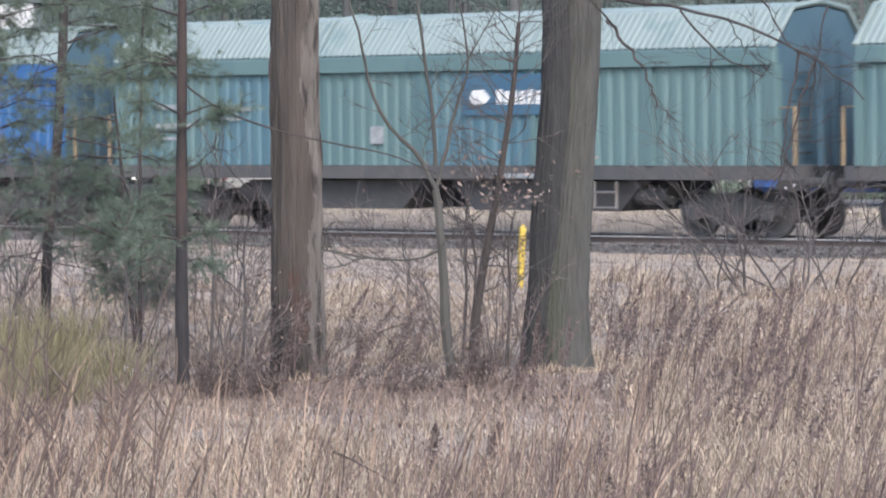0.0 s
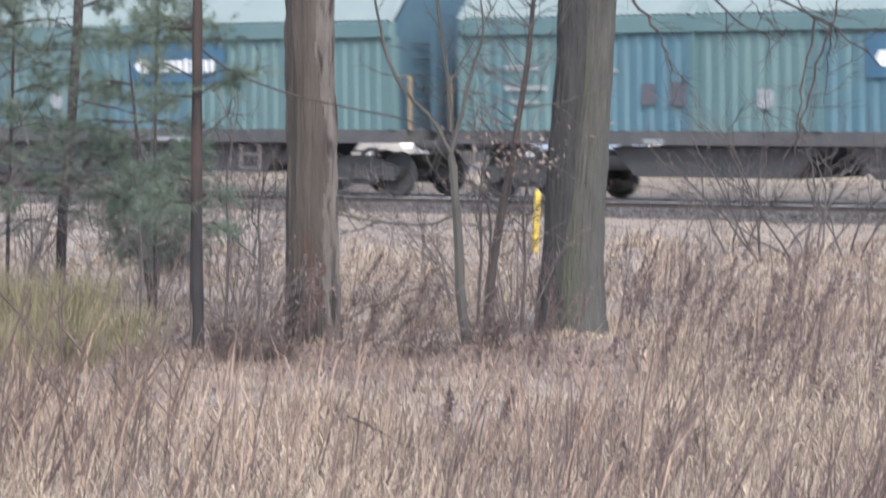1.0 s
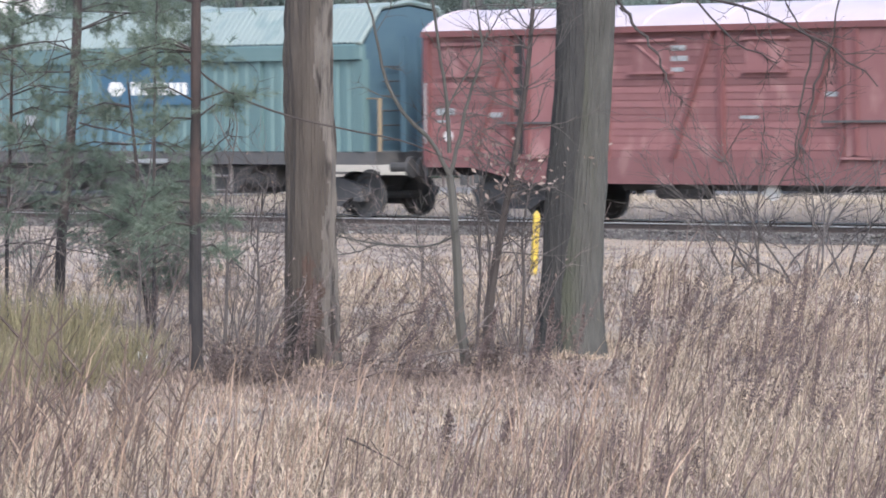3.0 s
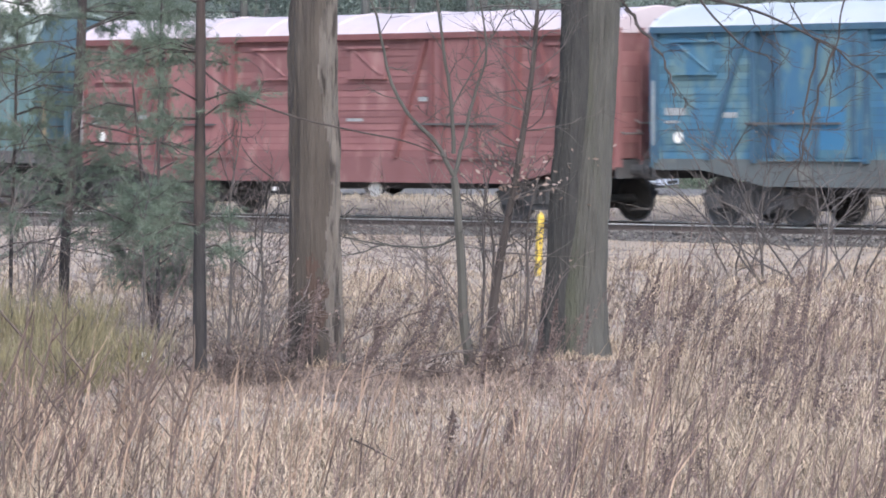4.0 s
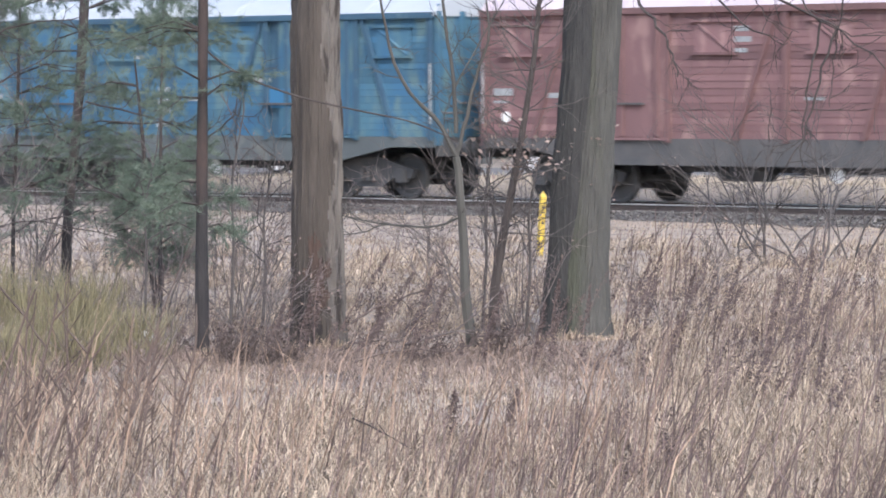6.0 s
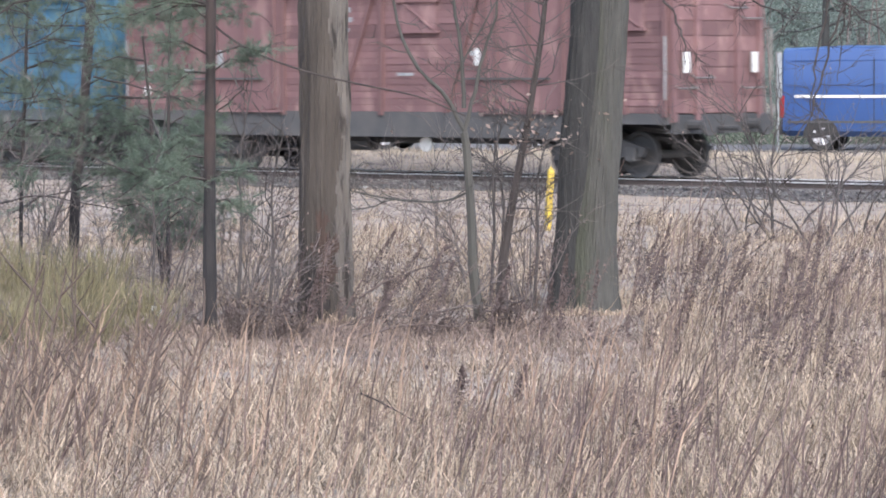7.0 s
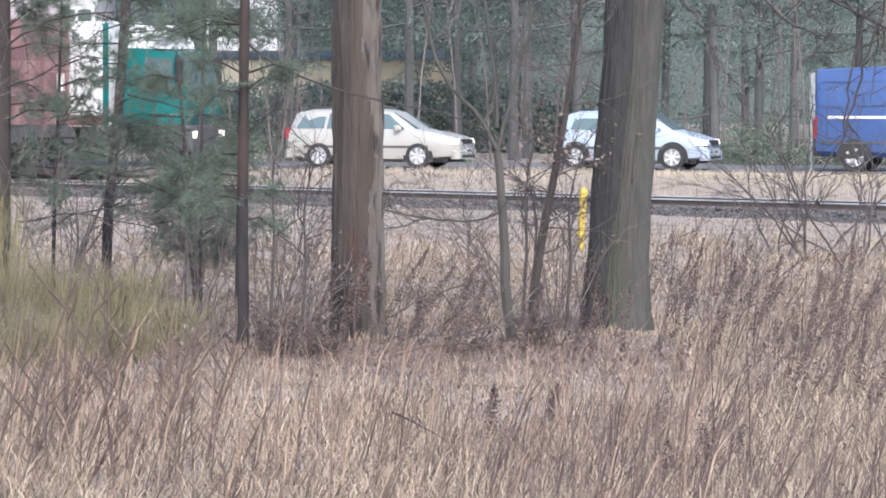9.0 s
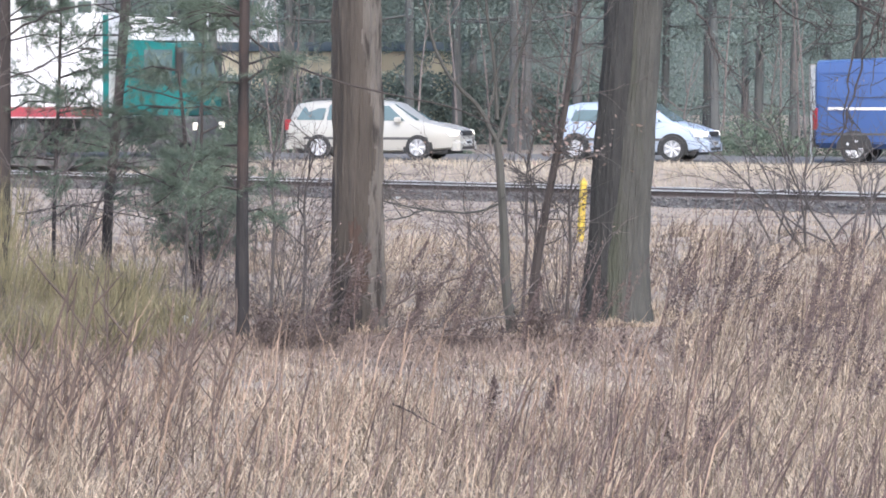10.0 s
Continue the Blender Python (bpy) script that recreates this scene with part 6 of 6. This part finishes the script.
def blades(x, y, z, h, lean, turn, width, rng):
    """Bent grass blades, three triangles each."""
    n = len(x)
    base = np.stack([x, y, z - 0.02], 1)
    d = np.stack([np.cos(turn), np.sin(turn), np.zeros(n)], 1)
    s = np.stack([rng.normal(0, 1, n), rng.normal(0, 0.4, n), np.zeros(n)], 1)
    s /= np.linalg.norm(s, axis=1)[:, None]
    s *= width[:, None]
    up = np.array([0, 0, 1.0])
    mid = base + up * (h * 0.62 * np.cos(lean * 0.6))[:, None] + d * (h * 0.62 * np.sin(lean * 0.6))[:, None]
    tip = mid + up * (h * 0.45 * np.cos(lean * 1.5))[:, None] + d * (h * 0.45 * np.sin(lean * 1.5))[:, None]
    v = np.stack([base - s, base + s, mid - s * 0.8, mid + s * 0.8, tip], 1).reshape(-1, 3)
    k = 5 * np.arange(n)[:, None]
    f = np.stack([k + [0, 1, 3], k + [0, 3, 2], k + [2, 3, 4]], 1).reshape(-1, 3)
    return v, f


def build_grass():
    rng = np.random.default_rng(7)
    x, y = field_points(270000, 21, 84, rng)
    p = patchiness(x, y, 0.9, 2.0)
    keep = rng.uniform(0, 1, len(x)) < np.clip(0.78 + 0.6 * p, 0.55, 1)
    x, y, p = x[keep], y[keep], p[keep]
    n = len(x)
    h = rng.uniform(0.05, 0.22, n) * (1 + 0.7 * p) * np.clip(1.5 - y / 60, 0.42, 1)
    h = clear_feet(x, y, h * np.where((y > 32.5) & (y < 41.5) & (x > -3.0) & (x < 2.2), 0.7, 1.0))
    v, f = blades(x, y, heights(x, y), h, np.abs(rng.normal(1.25, 0.6, n)), rng.uniform(0, 6.28, n), np.maximum(0.0032, y * 0.00009) * rng.uniform(0.6, 1.6, n), rng)
    tagged(new("dry_grass", heap_mesh("dry_grass", v, f, DRY_GRASS)), "matted straw-coloured dry grass across the field", "grass", kind="stuff")
    # tussocks of long bent straw
    cx, cy = field_points(2300, 22, 66, rng)
    q = patchiness(cx, cy, 0.6, 5.0)
    keep = rng.uniform(0, 1, len(cx)) < 0.5 + 1.3 * q
    keep &= ~((cy > 32.5) & (cy < 41.5) & (cx > -3.0) & (cx < 2.2) & (rng.uniform(0, 1, len(cx)) < 0.8))
    cx, cy = cx[keep], cy[keep]
    m = 46
    x = (cx[:, None] + rng.normal(0, 0.10, (len(cx), m))).ravel()
    y = (cy[:, None] + rng.normal(0, 0.12, (len(cx), m))).ravel()
    lean0 = np.repeat(rng.normal(0.0, 0.9, len(cx)), m)
    n = len(x)
    h = rng.uniform(0.12, 0.42, n) * np.repeat(rng.uniform(0.6, 1.15, len(cx)), m)
    h = clear_feet(x, y, h)
    v, f = blades(x, y, heights(x, y), h, np.abs(rng.normal(1.25, 0.5, n)), lean0 + rng.normal(0, 1.2, n), np.maximum(0.0024, y * 0.00007) * rng.uniform(0.7, 1.5, n), rng)
    tagged(new("straw_tussocks", heap_mesh("straw_tussocks", v, f, STRAW)), "tussocks of long bleached bent straw", "grass", kind="stuff")
    # broken straws lying across one another
    x, y = field_points(9000, 21, 60, rng)
    keep = ~((y > 32.5) & (y < 41.5) & (x > -3.0) & (x < 2.2) & (rng.uniform(0, 1, len(x)) < 0.7))
    x, y = x[keep], y[keep]
    n = len(x)
    v, f = blades(x, y, heights(x, y) + rng.uniform(0.0, 0.08, n), clear_feet(x, y, rng.uniform(0.2, 0.6, n)), rng.uniform(0.7, 1.4, n) * 0.9, rng.choice([0.0, math.pi], n) + rng.normal(0, 0.7, n), np.maximum(0.0024, y * 0.00007) * rng.uniform(0.6, 1.2, n), rng)
    tagged(new("broken_straws", heap_mesh("broken_straws", v, f, STRAW)), "broken pale straws lying across the grass", "straw", kind="stuff")
    # litter of dead leaves and twigs under the trees
    n = 16000
    x, y = rng.uniform(-3.2, 2.6, n), rng.uniform(33, 43, n)
    for cx, cy, sx, sy, k in ((-1.15, 37.6, 0.45, 0.7, 5500), (-0.3, 37.4, 0.6, 0.7, 4000), (1.0, 38.3, 0.5, 0.6, 3500), (-2.3, 37.8, 0.5, 0.7, 2500), (0.4, 36.2, 1.2, 0.8, 4000)):
        x, y, n = np.append(x, rng.normal(cx, sx, k)), np.append(y, rng.normal(cy, sy, k)), n + k
    fx, fy = field_points(30000, 22.5, 37, rng)
    brown = patchiness(fx, fy, 1.5, 9.0) + 0.5 * patchiness(fx, fy, 4.0, 12.0) > 0.14
    x, y = np.append(x, fx[brown]), np.append(y, fy[brown])
    n = len(x)
    v, f = blades(x, y, heights(x, y), rng.uniform(0.04, 0.15, n), np.abs(rng.normal(1.05, 0.4, n)), rng.uniform(0, 6.28, n), rng.uniform(0.002, 0.006, n), rng)
    tagged(new("leaf_litter", heap_mesh("leaf_litter", v, f, LITTER)), "brown litter of dead leaves and twigs under trees", "leaf litter", kind="stuff")
    # verge between track and road
    n = 30000
    x = rng.uniform(-16, 16, n)
    y = FOOT.y - 0.93 * (x - FOOT.x) + rng.uniform(3.0, 12, n)
    keep = y < 91.7 + 0.287 * -x
    x, y = x[keep], y[keep]
    n = len(x)
    v, f = blades(x, y, heights(x, y), rng.uniform(0.06, 0.22, n), np.abs(rng.normal(0.8, 0.4, n)), rng.uniform(0, 6.28, n), np.full(n, 0.006), rng)
    tagged(new("verge_grass", heap_mesh("verge_grass", v, f, VERGE_GRASS)), "short pale dry grass between track and road", "grass", kind="stuff")


LITTER = material("brown_leaf_litter", (0.125, 0.092, 0.080), (0.235, 0.180, 0.150), 2.0, 0.9, bump=0.0, spread=0.45, island=True)
STRAW = material("bleached_straw", (0.205, 0.156, 0.113), (0.430, 0.345, 0.258), 1.8, 0.9, bump=0.0, spread=0.68, island=True)
VERGE_GRASS = material("pale_verge_straw", (0.38, 0.32, 0.245), (0.46, 0.395, 0.305), 1.0, 0.9, bump=0.0, spread=0.25, island=True)


def build_stalks():
    rng = np.random.default_rng(9)
    x, y = field_points(14000, 20, 72, rng)
    p = patchiness(x, y, 0.55, 7.0)
    keep = rng.uniform(0, 1, len(x)) < np.clip(0.38 + 1.7 * p + 0.05 * x, 0.03, 1) * np.clip(1.45 - y / 42, 0.06, 1)
    clearing = (y > 31.5) & (y < 41.5) & (x > -3.2) & (x < 2.3)
    keep &= ~(clearing & (rng.uniform(0, 1, len(x)) < 0.78))
    x, y = x[keep], y[keep]
    n = len(x)
    h = (0.28 + 0.75 * rng.uniform(0, 1, n) ** 1.6) * np.clip(1.3 - y / 120, 0.6, 1)
    tall = rng.uniform(0, 1, n) < 0.18
    h = np.where(tall, rng.uniform(0.7, 1.1, n), h)
    h = clear_feet(x, y, h * np.where((y > 30) & (y < 41.5) & (x > -3.2) & (x < 2.3), 0.8, 1.0))
    z = heights(x, y)
    lean, turn = np.abs(rng.normal(0.30, 0.22, n)), rng.normal(0.0, 0.9, n)
    w = np.maximum(0.0038, y * 0.0001) * rng.uniform(0.5, 1.7, n) * np.where(tall, 1.75, 1.0)
    base = np.stack([x, y, z - 0.03], 1)
    d = np.stack([np.cos(turn) * np.sin(lean), np.sin(turn) * np.sin(lean), np.cos(lean)], 1)
    mid = base + d * (h * 0.55)[:, None] + rng.normal(0, 0.012, (n, 3))
    tip = base + d * h[:, None] + np.stack([np.cos(turn), np.sin(turn), np.zeros(n)], 1) * (0.12 * h * rng.uniform(0, 1, n))[:, None]
    a = np.array([[1, 0, 0], [-0.5, 0.866, 0], [-0.5, -0.866, 0]])
    ring = a[None] * w[:, None, None]
    v = np.concatenate([base[:, None] + ring, mid[:, None] + ring * 0.8, tip[:, None] + ring * 0.3], 1).reshape(-1, 3)
    k = 9 * np.arange(n)[:, None]
    f = np.stack([k + [r * 3 + j, r * 3 + (j + 1) % 3, r * 3 + 3 + (j + 1) % 3, r * 3 + 3 + j] for r in range(2) for j in range(3)], 1).reshape(-1, 4)
    tagged(new("dead_stalks", heap_mesh("dead_stalks", v, f, STALK)), "upright reddish-brown dead weed stalks", "weeds", kind="stuff")
    # withered heads: small curled leaves on the upper stalks
    m = 36
    u = rng.uniform(0.72, 1.04, (n, m, 1))
    has = (rng.uniform(0, 1, n) < 0.05) | (tall & (rng.uniform(0, 1, n) < 0.35))
    c = (mid[:, None] + (tip - mid)[:, None] * ((u - 0.55) / 0.45) + rng.normal(0, 0.012, (n, m, 3)) * (1.25 - u))[has].reshape(-1, 3)
    v, f = quads_at(c, 0.0105, rng)
    tagged(new("withered_heads", heap_mesh("withered_heads", v, f, HEADS)), "withered brown seed heads and leaves on stalks", "weeds", kind="stuff")

    build_plumes(rng)
    build_canes(rng)


def build_plumes(rng):
    """Weeds with long feathery withered plumes, bent over to one side."""
    x, y = field_points(640, 24, 60, rng)
    p = patchiness(x, y, 0.5, 3.0)
    keep = (rng.uniform(0, 1, len(x)) < np.clip(0.26 + 1.5 * p + 0.07 * x, 0.02, 1)) & ~((y < 38.6) & (x > -3.2 * y / 39) & (x < 2.0 * y / 39))
    x, y = x[keep], y[keep]
    # thick stands round the feet of the trees and along the field's far side
    for cx, cy, sx, sy, k in ((-0.42, 38.9, 0.30, 0.4, 11), (0.15, 39.2, 0.4, 0.4, 8), (1.35, 39.8, 0.35, 0.4, 6), (2.6, 41.0, 0.5, 0.8, 20), (4.2, 42.0, 0.9, 2.0, 18), (-1.35, 38.6, 0.25, 0.4, 4), (3.2, 38.0, 0.9, 1.5, 22), (-1.3, 37.0, 0.5, 0.5, 10), (0.6, 38.2, 0.7, 0.4, 8), (2.4, 34.0, 1.0, 2.5, 26)):
        x, y = np.append(x, rng.normal(cx, sx, k)), np.append(y, rng.normal(cy, sy, k))
    n = len(x)
    h = rng.uniform(0.45, 0.95, n) * np.where(y > 45, 0.8, 1.0) * np.where((y < 38.6) & (x > -3) & (x < 2), 0.55, 1.0)
    lean, turn = np.clip(rng.normal(0.32, 0.18, n), 0.02, 0.8), rng.normal(0.0, 0.7, n)
    base = np.stack([x, y, heights(x, y) - 0.03], 1)
    side = np.stack([np.cos(turn), np.sin(turn), np.zeros(n)], 1)
    at = lambda u: base[:, None] + np.stack([np.zeros_like(u), np.zeros_like(u), u * (h * np.cos(lean))[:, None]], 2) + side[:, None] * ((u ** 1.5) * (h * np.sin(lean) * 1.3)[:, None])[:, :, None]
    rings = at(np.tile(np.linspace(0, 1, 5), (n, 1)))
    a = np.array([[1, 0, 0], [-0.5, 0.866, 0], [-0.5, -0.866, 0]])
    w = np.linspace(1, 0.4, 5)[None, :, None, None] * (np.maximum(0.0036, y * 0.0001) * rng.uniform(0.8, 1.3, n))[:, None, None, None]
    v = (rings[:, :, None] + a[None, None] * w).reshape(-1, 3)
    k = 15 * np.arange(n)[:, None]
    f = np.stack([k + [q * 3 + j, q * 3 + (j + 1) % 3, q * 3 + 3 + (j + 1) % 3, q * 3 + 3 + j] for q in range(4) for j in range(3)], 1).reshape(-1, 4)
    tagged(new("plume_stalks", heap_mesh("plume_stalks", v, f, STALK)), "bent brown stalks of withered plumed weeds", "weeds", kind="stuff")
    m = 150
    u = 1.02 - 0.55 * rng.uniform(0, 1, (n, m)) ** 0.9
    c = at(u) + rng.normal(0, 0.0135, (n, m, 3)) * (0.3 + 1.5 * np.sin(np.clip((1.04 - u) / 0.57, 0, 1) * math.pi))[:, :, None]
    v, f = quads_at(c.reshape(-1, 3), 0.0125, rng)
    tagged(new("withered_plumes", heap_mesh("withered_plumes", v, f, PLUME)), "feathery grey-brown plumes on bent weeds", "weeds", kind="stuff")


def build_plumed_weeds():
    """Single tall weeds with thick leaning plumes at the feet of the trees."""
    rng = np.random.default_rng(51)
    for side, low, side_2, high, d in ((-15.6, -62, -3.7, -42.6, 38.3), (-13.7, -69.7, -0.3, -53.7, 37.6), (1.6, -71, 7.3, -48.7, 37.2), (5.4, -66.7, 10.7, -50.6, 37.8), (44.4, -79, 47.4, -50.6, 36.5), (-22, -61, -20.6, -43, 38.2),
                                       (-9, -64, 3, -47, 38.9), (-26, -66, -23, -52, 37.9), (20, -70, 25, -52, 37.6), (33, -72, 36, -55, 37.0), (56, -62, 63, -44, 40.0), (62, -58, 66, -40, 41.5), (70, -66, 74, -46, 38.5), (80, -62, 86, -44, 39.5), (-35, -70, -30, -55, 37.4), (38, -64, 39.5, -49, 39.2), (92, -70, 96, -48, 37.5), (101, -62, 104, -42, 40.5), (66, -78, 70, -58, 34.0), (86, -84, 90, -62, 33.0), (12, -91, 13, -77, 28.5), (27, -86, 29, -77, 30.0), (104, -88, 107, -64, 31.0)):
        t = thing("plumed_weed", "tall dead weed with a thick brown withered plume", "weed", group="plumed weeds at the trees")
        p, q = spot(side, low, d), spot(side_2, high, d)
        way = q - p
        foot = p - way * (max(p.z, 0.02) + 0.03) / way.z
        bend = Vector((0.03, 0, 0))
        part("stem", Solid().tube([tuple(foot), tuple(p.lerp(q, 0.3) - bend), tuple(q)], [0.0075, 0.006, 0.003], 5, False), STALK, t)
        n = 430
        u = rng.uniform(0, 1, n)
        line = np.array(p)[None] + np.array(way)[None] * u[:, None]
        c = line + rng.normal(0, 0.021, (n, 3)) * (0.35 + np.sin(u * math.pi))[:, None] * (1.15 - 0.6 * u)[:, None]
        v, f = quads_at(c, 0.016, rng)
        tagged(part("plume", heap_mesh("plume", v, f, PLUME), PLUME, t), "feathery brown plume", kind="stuff")


def build_foot_tufts():
    """Short tufts of straw pressed against the feet of the trees."""
    rng = np.random.default_rng(53)
    xs, ys = [], []
    for x0, x1, y0, y1, k in ((1.38, 2.30, 40.05, 40.28, 700), (-1.20, -0.50, 38.85, 39.02, 420), (-2.05, -1.78, 37.5, 37.64, 160), (0.55, 1.05, 39.0, 39.9, 260)):
        xs.append(rng.uniform(x0, x1, k)), ys.append(rng.uniform(y0, y1, k))
    x, y = np.concatenate(xs), np.concatenate(ys)
    n = len(x)
    h = rng.uniform(0.04, 0.20, n) * (0.5 + 1.1 * np.abs(patchiness(x, y, 4.0, 8.0)))
    v, f = blades(x, y, heights(x, y), h, np.abs(rng.normal(0.7, 0.4, n)), rng.uniform(0, 6.28, n), rng.uniform(0.003, 0.006, n), rng)
    tagged(new("straw_tufts", heap_mesh("straw_tufts", v, f, STRAW)), "short straw tufts round the feet of trees", "grass", kind="stuff")


def build_canes(rng):
    """Tall tan grass stems on the near side, swept to one side."""
    n = 520
    y = rng.uniform(22, 33, n)
    x = (-0.135 + 0.20 * rng.uniform(0, 1, n) ** 1.4) * y
    h = rng.uniform(0.35, 0.95, n)
    v, f = blades(x, y, heights(x, y), h, np.abs(rng.normal(0.38, 0.25, n)), rng.choice([0.0, 0.0, 0.0, math.pi], n) + rng.normal(0, 0.5, n), rng.uniform(0.003, 0.0065, n), rng)
    tagged(new("grass_canes", heap_mesh("grass_canes", v, f, CANE)), "tall tan dry grass stems swept sideways", "grass", kind="stuff")


PLUME = material("dark_withered_plume", (0.082, 0.060, 0.056), (0.145, 0.108, 0.098), 2.0, 0.9, bump=0.0, spread=0.4, island=True)
CANE = material("tan_dry_stem", (0.16, 0.108, 0.082), (0.31, 0.225, 0.165), 2.0, 0.85, bump=0.0, spread=0.4, island=True)
HEADS = material("withered_brown_heads", (0.145, 0.10, 0.092), (0.215, 0.155, 0.135), 2.0, 0.9, bump=0.0, spread=0.4, island=True)

build_grass(), build_stalks(), build_plumed_weeds(), build_foot_tufts()


def motions():
    def gone(t):
        return TRAIN_SPEED * t + TRAIN_GAIN * t * t

    for wagon, q in TRAIN:
        walk(wagon, [(t, track_pose(q - gone(t), RAIL_Z)) for t in (0.0, 1.0, 2.0, 3.0, 4.0, 5.0, 6.0, 7.0, 8.0, 9.0, 10.0)])
        for ob in wagon.children:
            if ob.name.startswith("wheel"):
                p = ob.matrix_basis.translation.copy()
                walk(ob, [(i / 15, pose(p.x, p.y, p.z, 0, math.degrees(-gone(i / 15) / 0.46) % 360, 0)) for i in range(151)])


motions()
